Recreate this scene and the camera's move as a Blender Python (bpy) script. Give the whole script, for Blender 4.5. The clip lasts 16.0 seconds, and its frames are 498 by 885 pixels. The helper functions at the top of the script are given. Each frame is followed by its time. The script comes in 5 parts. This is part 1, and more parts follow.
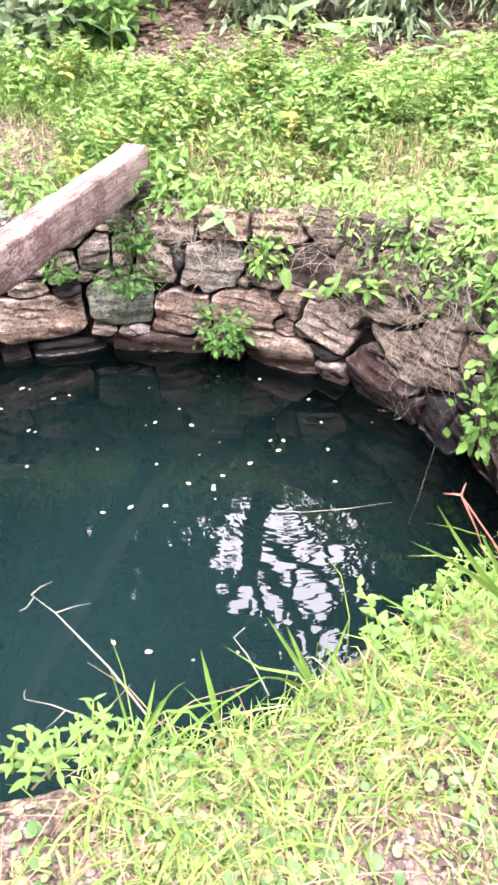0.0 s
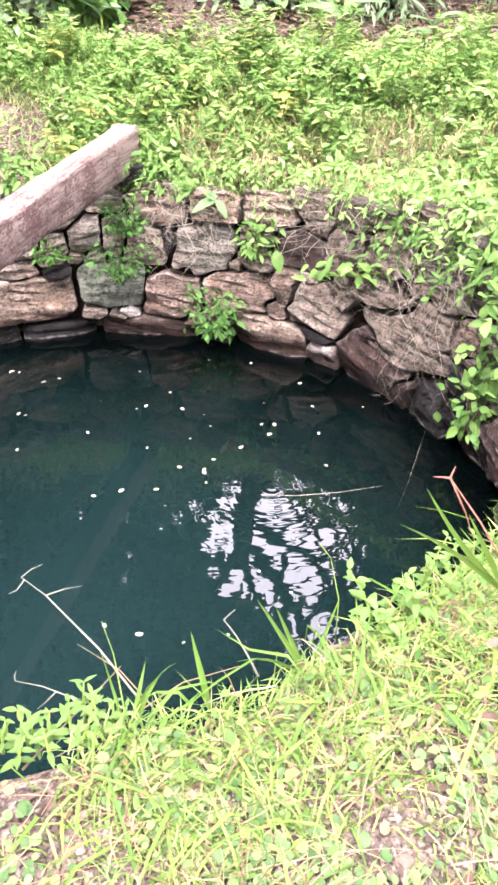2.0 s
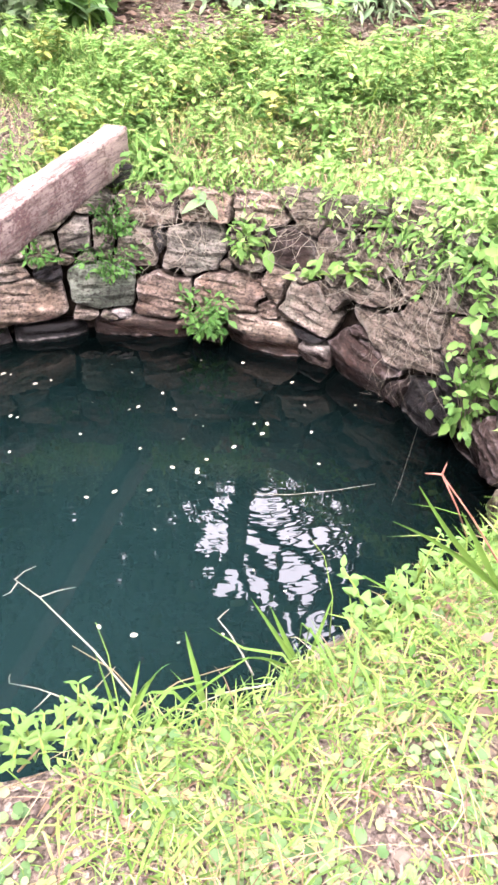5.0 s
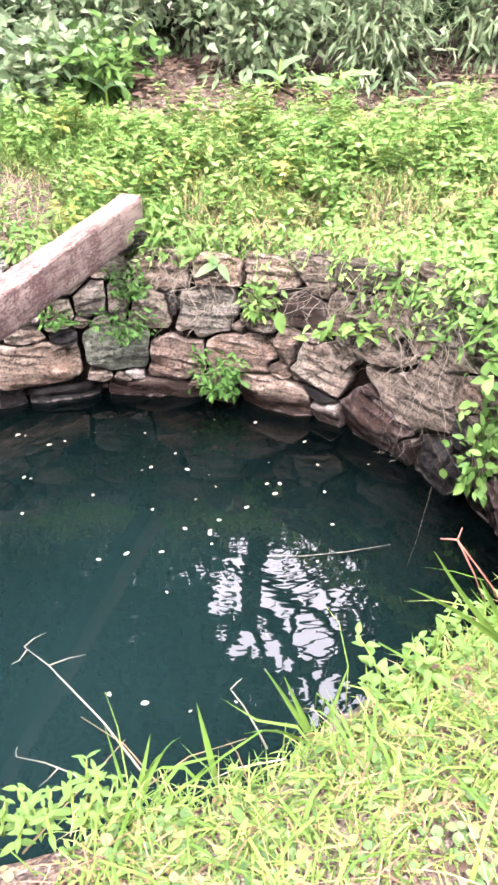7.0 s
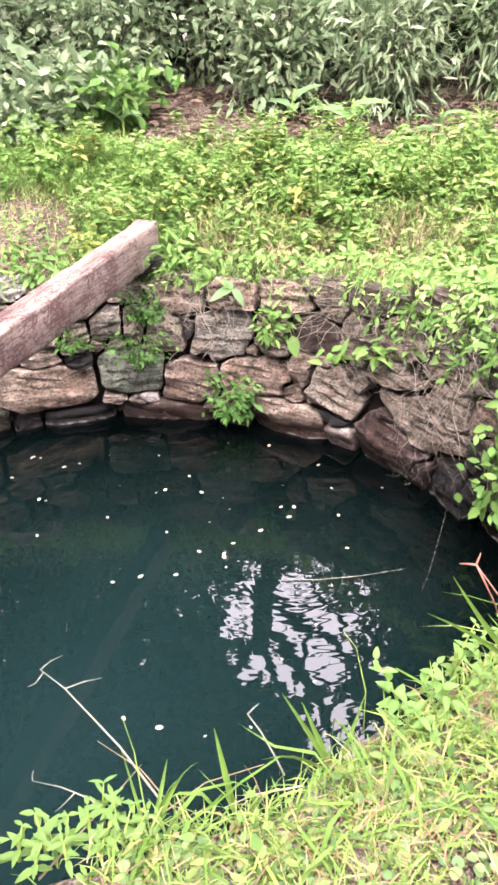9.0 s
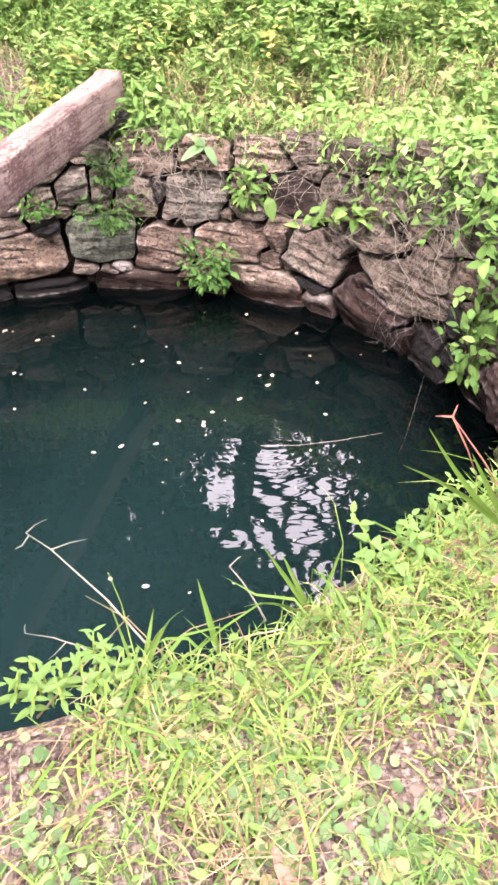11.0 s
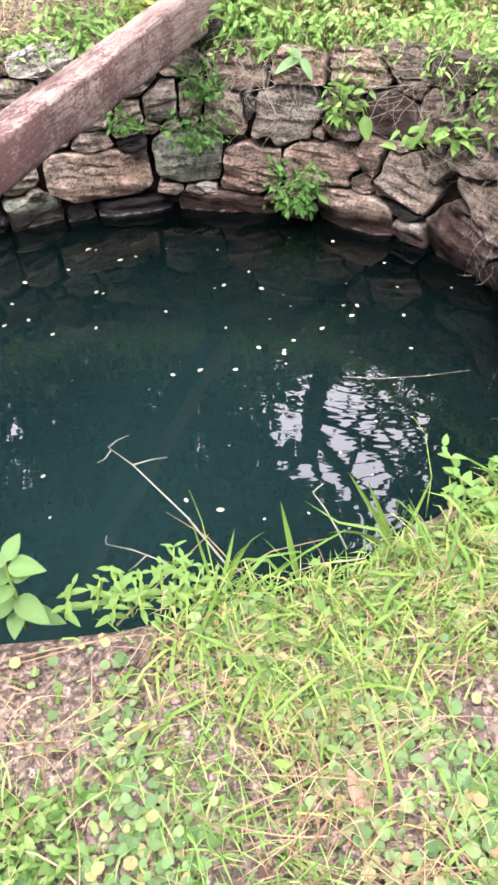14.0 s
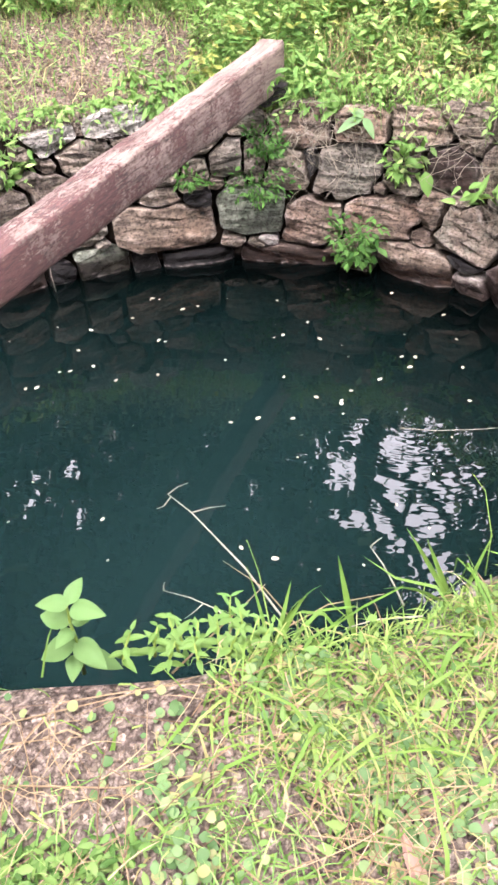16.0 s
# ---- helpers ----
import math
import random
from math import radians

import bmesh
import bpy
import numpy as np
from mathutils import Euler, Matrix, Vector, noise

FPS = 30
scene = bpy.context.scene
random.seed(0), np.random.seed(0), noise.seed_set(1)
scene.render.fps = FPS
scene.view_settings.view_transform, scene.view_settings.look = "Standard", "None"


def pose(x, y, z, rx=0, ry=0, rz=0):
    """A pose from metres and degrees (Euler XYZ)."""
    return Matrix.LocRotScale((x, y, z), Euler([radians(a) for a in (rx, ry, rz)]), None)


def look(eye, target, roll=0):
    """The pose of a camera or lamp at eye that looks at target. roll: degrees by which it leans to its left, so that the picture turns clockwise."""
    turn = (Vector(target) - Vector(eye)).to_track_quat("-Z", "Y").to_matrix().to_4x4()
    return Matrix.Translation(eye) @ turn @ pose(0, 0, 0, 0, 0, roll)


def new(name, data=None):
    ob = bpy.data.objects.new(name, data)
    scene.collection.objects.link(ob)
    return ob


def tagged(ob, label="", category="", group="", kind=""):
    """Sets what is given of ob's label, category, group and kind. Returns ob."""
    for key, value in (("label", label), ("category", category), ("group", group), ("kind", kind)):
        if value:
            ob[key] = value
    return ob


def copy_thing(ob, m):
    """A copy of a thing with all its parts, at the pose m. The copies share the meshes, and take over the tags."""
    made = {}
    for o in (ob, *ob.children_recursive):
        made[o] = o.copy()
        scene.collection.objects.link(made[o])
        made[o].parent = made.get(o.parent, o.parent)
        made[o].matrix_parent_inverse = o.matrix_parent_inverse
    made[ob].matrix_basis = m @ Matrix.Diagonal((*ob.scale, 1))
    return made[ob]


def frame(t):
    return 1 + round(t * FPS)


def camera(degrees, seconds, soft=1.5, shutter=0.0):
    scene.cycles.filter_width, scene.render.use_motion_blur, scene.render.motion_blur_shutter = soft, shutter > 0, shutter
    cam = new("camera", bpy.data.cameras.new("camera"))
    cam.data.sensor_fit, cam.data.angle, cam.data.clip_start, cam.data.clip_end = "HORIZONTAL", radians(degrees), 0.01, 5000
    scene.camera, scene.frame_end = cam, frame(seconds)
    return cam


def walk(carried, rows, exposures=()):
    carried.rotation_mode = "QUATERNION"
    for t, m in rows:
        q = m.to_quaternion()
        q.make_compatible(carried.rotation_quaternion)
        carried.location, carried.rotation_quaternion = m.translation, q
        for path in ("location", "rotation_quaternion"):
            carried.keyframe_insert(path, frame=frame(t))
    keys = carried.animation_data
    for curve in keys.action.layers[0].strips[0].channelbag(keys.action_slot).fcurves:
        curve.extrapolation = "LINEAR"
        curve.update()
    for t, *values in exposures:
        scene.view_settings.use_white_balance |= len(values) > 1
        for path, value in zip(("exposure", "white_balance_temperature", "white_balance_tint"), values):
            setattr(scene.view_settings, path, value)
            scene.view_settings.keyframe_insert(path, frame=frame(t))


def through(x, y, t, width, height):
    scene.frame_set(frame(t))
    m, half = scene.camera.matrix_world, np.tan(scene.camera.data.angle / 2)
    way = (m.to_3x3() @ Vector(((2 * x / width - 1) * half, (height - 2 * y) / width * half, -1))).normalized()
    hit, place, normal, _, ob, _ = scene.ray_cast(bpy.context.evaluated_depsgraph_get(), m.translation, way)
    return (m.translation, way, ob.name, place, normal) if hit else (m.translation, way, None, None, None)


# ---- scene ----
cam = camera(38.0, 16.0, soft=2.8)
PATH = [
    (0, (0.015, -0.012, 1.546), (0.008, 1.665, 0.455), 0.3),
    (0.5, (0.014, -0.013, 1.548), (0.013, 1.663, 0.456), 0.5),
    (1, (0.012, -0.015, 1.551), (0.031, 1.657, 0.454), 1.4),
    (1.5, (0.016, -0.013, 1.544), (0.017, 1.649, 0.432), 0.6),
    (2, (0.017, -0.013, 1.543), (0.034, 1.64, 0.417), 0.9),
    (2.5, (0.018, -0.017, 1.545), (0.055, 1.642, 0.427), 1.0),
    (3, (0.018, -0.015, 1.543), (0.054, 1.63, 0.406), 1.1),
    (5.5, (0.021, -0.015, 1.542), (0.055, 1.646, 0.427), 0.1),
    (6, (0.027, -0.014, 1.549), (0.054, 1.667, 0.466), -1.3),
    (6.5, (0.023, -0.005, 1.546), (0.024, 1.702, 0.504), -1.3),
    (7, (0.022, -0.002, 1.552), (0.021, 1.733, 0.558), -0.4),
    (7.5, (0.019, -0.009, 1.56), (0.011, 1.765, 0.635), -0.3),
    (8, (0.017, -0.009, 1.562), (-0.013, 1.779, 0.665), -0.6),
    (8.2, (0.015, -0.009, 1.562), (-0.019, 1.777, 0.663), -0.5),
    (10.3, (0.008, -0.006, 1.526), (0.001, 1.654, 0.411), -1.8),
    (10.5, (0.01, -0.009, 1.52), (0.02, 1.624, 0.366), -1.5),
    (11, (0.012, -0.016, 1.523), (0.034, 1.566, 0.3), -0.9),
    (11.5, (0.006, -0.019, 1.52), (-0.011, 1.562, 0.295), -1.2),
    (12, (0.003, -0.009, 1.509), (-0.06, 1.534, 0.239), -1.8),
    (12.5, (-0.003, -0.006, 1.502), (-0.074, 1.522, 0.213), -1.7),
    (13, (-0.004, -0.011, 1.506), (-0.071, 1.526, 0.229), -1.4),
    (13.5, (-0.015, -0.009, 1.5), (-0.111, 1.504, 0.195), -1.2),
    (14, (-0.028, -0.004, 1.479), (-0.189, 1.46, 0.126), -2.2),
    (14.5, (-0.03, -0.004, 1.473), (-0.238, 1.451, 0.116), -3.0),
    (15, (-0.038, -0.006, 1.49), (-0.285, 1.469, 0.162), -3.5),
    (15.5, (-0.04, -0.008, 1.498), (-0.304, 1.488, 0.197), -3.3),
    (16, (-0.039, -0.011, 1.504), (-0.349, 1.515, 0.248), -4.1),
]
walk(cam, [(t, look(eye, target, roll)) for t, eye, target, roll in PATH],
     [(0, 3.95, 6500, 20), (3, 3.95, 6500, 20), (5.5, 3.95, 6500, 20), (7, 3.95, 6550, 19), (7.5, 3.85, 6550, 18), (8.0, 3.68, 6600, 17), (10.5, 3.68, 6850, 26), (12.5, 3.45, 6600, 16), (14.5, 3.42, 6550, 16), (16, 3.48, 6550, 16)])


# ---------------------------------------------------------------- light
world = bpy.data.worlds.new("overcast_sky")
world.use_nodes = True
scene.world = world
wn, wl = world.node_tree.nodes, world.node_tree.links
sky = wn.new("ShaderNodeTexSky")
sky.sky_type = "NISHITA"
sky.sun_disc = False
sky.sun_elevation, sky.sun_rotation = radians(57), radians(193)
sky.dust_density, sky.air_density = 4.0, 1.0
haze = wn.new("ShaderNodeMix")
haze.data_type = "RGBA"
haze.inputs["Factor"].default_value = 0.75
haze.inputs["B"].default_value = (16.2, 15.5, 17.0, 1)
wl.new(sky.outputs["Color"], haze.inputs["A"])
wl.new(haze.outputs["Result"], wn["Background"].inputs["Color"])
wn["Background"].inputs["Strength"].default_value = 0.15
sun = new("sun", bpy.data.lights.new("sun", "SUN"))
sun.data.energy, sun.data.angle, sun.data.color = 0.5, radians(25), (1.0, 0.955, 0.945)
sun.matrix_world = look((-1.2, -2.6, 8.0), (0, 2.5, 0))


# ---------------------------------------------------------------- materials
def principled(name):
    mat = bpy.data.materials.new(name)
    mat.use_nodes = True
    nt = mat.node_tree
    return mat, nt, nt.nodes["Principled BSDF"]


def node(nt, kind, **inputs):
    n = nt.nodes.new(kind)
    for key, value in inputs.items():
        n.inputs[key.replace("_", " ")].default_value = value
    return n


def ramp(nt, source, stops):
    r = nt.nodes.new("ShaderNodeValToRGB")
    els = r.color_ramp.elements
    while len(els) < len(stops):
        els.new(0.5)
    for e, (p, c) in zip(els, stops):
        e.position, e.color = p, (*c, 1)
    nt.links.new(source, r.inputs["Fac"])
    return r.outputs["Color"]


def mix(nt, fac, a, b, mode="MIX"):
    m = nt.nodes.new("ShaderNodeMix")
    m.data_type, m.blend_type = "RGBA", mode
    for key, v in (("Factor", fac), ("A", a), ("B", b)):
        if hasattr(v, "links"):
            nt.links.new(v, m.inputs[key])
        else:
            m.inputs[key].default_value = v if key == "Factor" else (*v, 1)
    return m.outputs["Result"]


def coords(nt, kind="Object"):
    return nt.nodes.new("ShaderNodeTexCoord").outputs[kind]


def noisy(nt, vec, scale, detail=5, rough=0.6):
    n = node(nt, "ShaderNodeTexNoise", Scale=scale, Detail=detail, Roughness=rough)
    nt.links.new(vec, n.inputs["Vector"])
    return n.outputs["Fac"]


def bumped(nt, bsdf, height, strength=0.4, distance=0.01):
    b = node(nt, "ShaderNodeBump", Strength=strength, Distance=distance)
    nt.links.new(height, b.inputs["Height"])
    nt.links.new(b.outputs["Normal"], bsdf.inputs["Normal"])


def leaf_mat(name, stops, through=0.3, rough=0.5):
    """Leaves whose colour changes from leaf to leaf and a little inside each, lit through from behind."""
    mat, nt, bsdf = principled(name)
    rnd = nt.nodes.new("ShaderNodeNewGeometry").outputs["Random Per Island"]
    col = ramp(nt, rnd, stops)
    spots = noisy(nt, coords(nt), 40, 3)
    col = mix(nt, spots, col, (0.9, 0.9, 0.75), "MULTIPLY")
    nt.links.new(col, bsdf.inputs["Base Color"])
    bsdf.inputs["Roughness"].default_value = rough
    bsdf.inputs["Specular IOR Level"].default_value = 0.14
    tr = nt.nodes.new("ShaderNodeBsdfTranslucent")
    nt.links.new(col, tr.inputs["Color"])
    sh = node(nt, "ShaderNodeMixShader", Fac=through)
    nt.links.new(bsdf.outputs[0], sh.inputs[1])
    nt.links.new(tr.outputs[0], sh.inputs[2])
    nt.links.new(sh.outputs[0], nt.nodes["Material Output"].inputs["Surface"])
    return mat


def stone_mat(name, tones, lichen=0.55, flake=(0.30, 0.27, 0.24), rust=0.5, gloss=0.10, dull=0.8):
    """Layered stone: tilted bedding, pale flaked edges, dark cracks, rust and lichen, wet along the water."""
    mat, nt, bsdf = principled(name)
    rnd = nt.nodes.new("ShaderNodeObjectInfo").outputs["Random"]
    base = ramp(nt, rnd, tones)
    shift = node(nt, "ShaderNodeMath")
    shift.operation = "MULTIPLY"
    shift.inputs[1].default_value = 37.0
    nt.links.new(rnd, shift.inputs[0])
    co_ = nt.nodes.new("ShaderNodeVectorMath")
    co_.operation = "ADD"
    nt.links.new(coords(nt), co_.inputs[0])
    nt.links.new(shift.outputs[0], co_.inputs[1])
    co = co_.outputs[0]
    lean = node(nt, "ShaderNodeMath")
    lean.operation = "SINE"
    nt.links.new(shift.outputs[0], lean.inputs[0])
    turn = node(nt, "ShaderNodeCombineXYZ")
    half = node(nt, "ShaderNodeMath")
    half.operation = "MULTIPLY_ADD"
    nt.links.new(lean.outputs[0], half.inputs[0])
    half.inputs[1].default_value, half.inputs[2].default_value = 0.38, 0.12
    nt.links.new(half.outputs[0], turn.inputs["Y"])
    bend = node(nt, "ShaderNodeTexNoise", Scale=7.0, Detail=2.0)
    nt.links.new(co, bend.inputs["Vector"])
    warp = nt.nodes.new("ShaderNodeVectorMath")
    warp.operation = "MULTIPLY_ADD"
    nt.links.new(bend.outputs["Color"], warp.inputs[0])
    warp.inputs[1].default_value = (0.03, 0.03, 0.045)
    nt.links.new(co, warp.inputs[2])
    stretch = node(nt, "ShaderNodeMapping", Scale=(3.2, 3.2, 22))
    nt.links.new(turn.outputs[0], stretch.inputs["Rotation"])
    nt.links.new(warp.outputs[0], stretch.inputs["Vector"])
    strata = noisy(nt, stretch.outputs[0], 2.4, 6, 0.68)
    fissure = noisy(nt, stretch.outputs[0], 1.3, 4, 0.6)
    blot = noisy(nt, co, 9, 5)
    cloud = noisy(nt, co, 21, 6, 0.7)
    grain = noisy(nt, co, 75, 5, 0.75)
    col = mix(nt, 0.66, base, ramp(nt, strata, [(0.34, (0.16, 0.14, 0.13)), (0.46, (0.72, 0.69, 0.66)), (0.58, (1.25, 1.22, 1.18)), (0.70, (1.85, 1.8, 1.75))]), "MULTIPLY")
    col = mix(nt, 0.65, col, ramp(nt, cloud, [(0.32, (0.25, 0.24, 0.23)), (0.5, (1.0, 1.0, 1.0)), (0.68, (1.9, 1.86, 1.82))]), "MULTIPLY")
    col = mix(nt, ramp(nt, noisy(nt, co, 4.5, 4), [(0.48, (0, 0, 0)), (0.66, (rust, rust, rust))]), col, mix(nt, 1.0, col, (1.22, 0.90, 0.76), "MULTIPLY"))
    col = mix(nt, ramp(nt, blot, [(0.54, (0, 0, 0)), (0.68, (lichen, lichen, lichen))]), col, (0.15, 0.155, 0.125))
    edge = nt.nodes.new("ShaderNodeNewGeometry").outputs["Pointiness"]
    worn = mix(nt, 1.0, ramp(nt, edge, [(0.51, (0, 0, 0)), (0.57, (0.75, 0.75, 0.75))]), ramp(nt, cloud, [(0.42, (0, 0, 0)), (0.56, (1, 1, 1))]), "MULTIPLY")
    col = mix(nt, worn, col, flake)
    crack = ramp(nt, fissure, [(0.488, (0, 0, 0)), (0.497, (0.7, 0.7, 0.7)), (0.503, (0.7, 0.7, 0.7)), (0.512, (0, 0, 0))])
    col = mix(nt, crack, col, (0.02, 0.016, 0.013))
    col = mix(nt, ramp(nt, grain, [(0.38, (0.85, 0.85, 0.85)), (0.5, (0, 0, 0))]), col, (0.02, 0.016, 0.013))
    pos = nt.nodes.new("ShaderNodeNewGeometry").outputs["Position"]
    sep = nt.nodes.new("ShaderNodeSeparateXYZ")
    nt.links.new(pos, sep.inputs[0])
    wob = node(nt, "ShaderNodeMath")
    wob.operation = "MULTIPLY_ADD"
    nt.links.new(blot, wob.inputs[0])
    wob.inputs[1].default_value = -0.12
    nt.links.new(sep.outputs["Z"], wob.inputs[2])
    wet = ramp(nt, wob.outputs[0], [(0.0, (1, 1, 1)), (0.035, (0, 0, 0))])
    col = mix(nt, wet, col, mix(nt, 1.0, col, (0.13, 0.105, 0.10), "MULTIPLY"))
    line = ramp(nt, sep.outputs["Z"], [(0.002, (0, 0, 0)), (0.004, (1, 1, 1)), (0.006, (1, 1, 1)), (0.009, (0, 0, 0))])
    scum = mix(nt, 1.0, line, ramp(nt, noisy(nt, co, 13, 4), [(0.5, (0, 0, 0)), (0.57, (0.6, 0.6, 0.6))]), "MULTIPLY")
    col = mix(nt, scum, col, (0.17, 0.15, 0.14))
    nt.links.new(col, bsdf.inputs["Base Color"])
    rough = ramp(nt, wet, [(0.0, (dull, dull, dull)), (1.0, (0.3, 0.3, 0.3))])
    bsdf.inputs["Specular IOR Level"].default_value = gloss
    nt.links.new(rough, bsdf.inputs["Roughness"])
    h = mix(nt, 0.4, mix(nt, 0.35, strata, cloud), grain)
    h = mix(nt, crack, h, (0, 0, 0))
    bumped(nt, bsdf, h, 1.0, 0.022)
    return mat


def soil_mat():
    mat, nt, bsdf = principled("trodden_soil")
    co = coords(nt)
    big, mid, fine = noisy(nt, co, 3.0, 6), noisy(nt, co, 38, 8, 0.75), noisy(nt, co, 140, 5, 0.7)
    col = ramp(nt, big, [(0.3, (0.105, 0.080, 0.064)), (0.5, (0.205, 0.162, 0.132)), (0.75, (0.33, 0.275, 0.235))])
    col = mix(nt, ramp(nt, mid, [(0.40, (0.9, 0.9, 0.9)), (0.54, (0, 0, 0))]), col, (0.035, 0.026, 0.022))
    col = mix(nt, ramp(nt, fine, [(0.5, (0, 0, 0)), (0.66, (0.7, 0.7, 0.7))]), col, (0.29, 0.245, 0.21))
    warp = nt.nodes.new("ShaderNodeVectorMath")
    warp.operation = "MULTIPLY_ADD"
    wobble = node(nt, "ShaderNodeTexNoise", Scale=60.0, Detail=3.0)
    nt.links.new(co, wobble.inputs["Vector"])
    nt.links.new(wobble.outputs["Color"], warp.inputs[0])
    warp.inputs[1].default_value = (0.02, 0.02, 0.02)
    nt.links.new(co, warp.inputs[2])
    cells = node(nt, "ShaderNodeTexVoronoi", Scale=85.0)
    nt.links.new(warp.outputs[0], cells.inputs["Vector"])
    tone = nt.nodes.new("ShaderNodeSeparateColor")
    nt.links.new(cells.outputs["Color"], tone.inputs["Color"])
    col = mix(nt, 0.75, col, ramp(nt, tone.outputs[0], [(0.0, (0.4, 0.38, 0.36)), (0.5, (0.95, 0.92, 0.9)), (0.9, (1.25, 1.22, 1.2)), (1.0, (1.9, 1.8, 1.7))]), "MULTIPLY")
    col = mix(nt, ramp(nt, cells.outputs["Distance"], [(0.42, (0, 0, 0)), (0.75, (0.75, 0.75, 0.75))]), col, (0.04, 0.028, 0.022))
    nt.links.new(col, bsdf.inputs["Base Color"])
    bsdf.inputs["Roughness"].default_value = 0.95
    bsdf.inputs["Specular IOR Level"].default_value = 0.12
    crumb = ramp(nt, cells.outputs["Distance"], [(0.0, (1, 1, 1)), (0.8, (0, 0, 0))])
    bumped(nt, bsdf, mix(nt, 0.5, mix(nt, 0.5, mid, fine), crumb), 1.0, 0.03)
    return mat


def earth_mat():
    mat, nt, bsdf = principled("near_black_earth")
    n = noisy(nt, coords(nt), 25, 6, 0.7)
    # near black, so the joints between the stones stay dark
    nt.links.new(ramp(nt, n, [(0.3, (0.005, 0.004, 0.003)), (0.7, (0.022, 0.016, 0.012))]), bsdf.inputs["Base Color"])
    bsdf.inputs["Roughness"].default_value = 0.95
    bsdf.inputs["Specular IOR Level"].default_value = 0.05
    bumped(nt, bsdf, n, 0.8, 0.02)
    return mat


def water_mat():
    """Dark water, milky green in the middle, painted darker towards the far stones."""
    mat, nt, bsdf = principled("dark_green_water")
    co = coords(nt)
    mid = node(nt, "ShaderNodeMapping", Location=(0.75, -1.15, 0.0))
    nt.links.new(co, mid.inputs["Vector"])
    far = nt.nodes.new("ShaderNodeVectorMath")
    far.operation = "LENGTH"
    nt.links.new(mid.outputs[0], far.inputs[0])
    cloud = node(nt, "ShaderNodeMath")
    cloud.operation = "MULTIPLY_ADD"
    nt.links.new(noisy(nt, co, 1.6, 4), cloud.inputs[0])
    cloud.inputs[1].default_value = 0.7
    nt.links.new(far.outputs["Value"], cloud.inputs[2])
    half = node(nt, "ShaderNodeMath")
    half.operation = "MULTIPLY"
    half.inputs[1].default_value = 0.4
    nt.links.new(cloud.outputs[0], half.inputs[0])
    # the far wall's shade and dark reflection are painted into the base colour
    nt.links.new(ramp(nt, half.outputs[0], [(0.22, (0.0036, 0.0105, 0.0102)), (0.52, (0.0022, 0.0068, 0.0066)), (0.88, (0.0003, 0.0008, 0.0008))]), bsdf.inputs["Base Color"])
    bsdf.inputs["Roughness"].default_value = 0.0
    bsdf.inputs["IOR"].default_value = 1.33
    flat = node(nt, "ShaderNodeMapping", Scale=(0.7, 1.9, 1.0))
    nt.links.new(co, flat.inputs["Vector"])
    w1 = noisy(nt, flat.outputs[0], 3.4, 1, 0.4)
    w2 = noisy(nt, flat.outputs[0], 12, 1, 0.4)
    w3 = noisy(nt, flat.outputs[0], 26, 1, 0.4)
    swell = mix(nt, 0.05, mix(nt, 0.2, w1, w2), w3)
    for at, tight, reach in (((-0.12, -1.98), 95.0, 0.45),):
        spot = node(nt, "ShaderNodeMapping", Location=(*at, 0.0))
        nt.links.new(co, spot.inputs["Vector"])
        away = nt.nodes.new("ShaderNodeVectorMath")
        away.operation = "LENGTH"
        nt.links.new(spot.outputs[0], away.inputs[0])
        wave = node(nt, "ShaderNodeMath")
        wave.operation = "MULTIPLY"
        wave.inputs[1].default_value = tight * 2
        nt.links.new(away.outputs["Value"], wave.inputs[0])
        ring = node(nt, "ShaderNodeMath")
        ring.operation = "SINE"
        nt.links.new(wave.outputs[0], ring.inputs[0])
        fade = ramp(nt, away.outputs["Value"], [(0.0, (0.035, 0.035, 0.035)), (reach, (0, 0, 0))])
        swell = mix(nt, 1.0, swell, mix(nt, 1.0, ring.outputs[0], fade, "MULTIPLY"), "ADD")
    bumped(nt, bsdf, swell, 0.06, 0.02)
    return mat


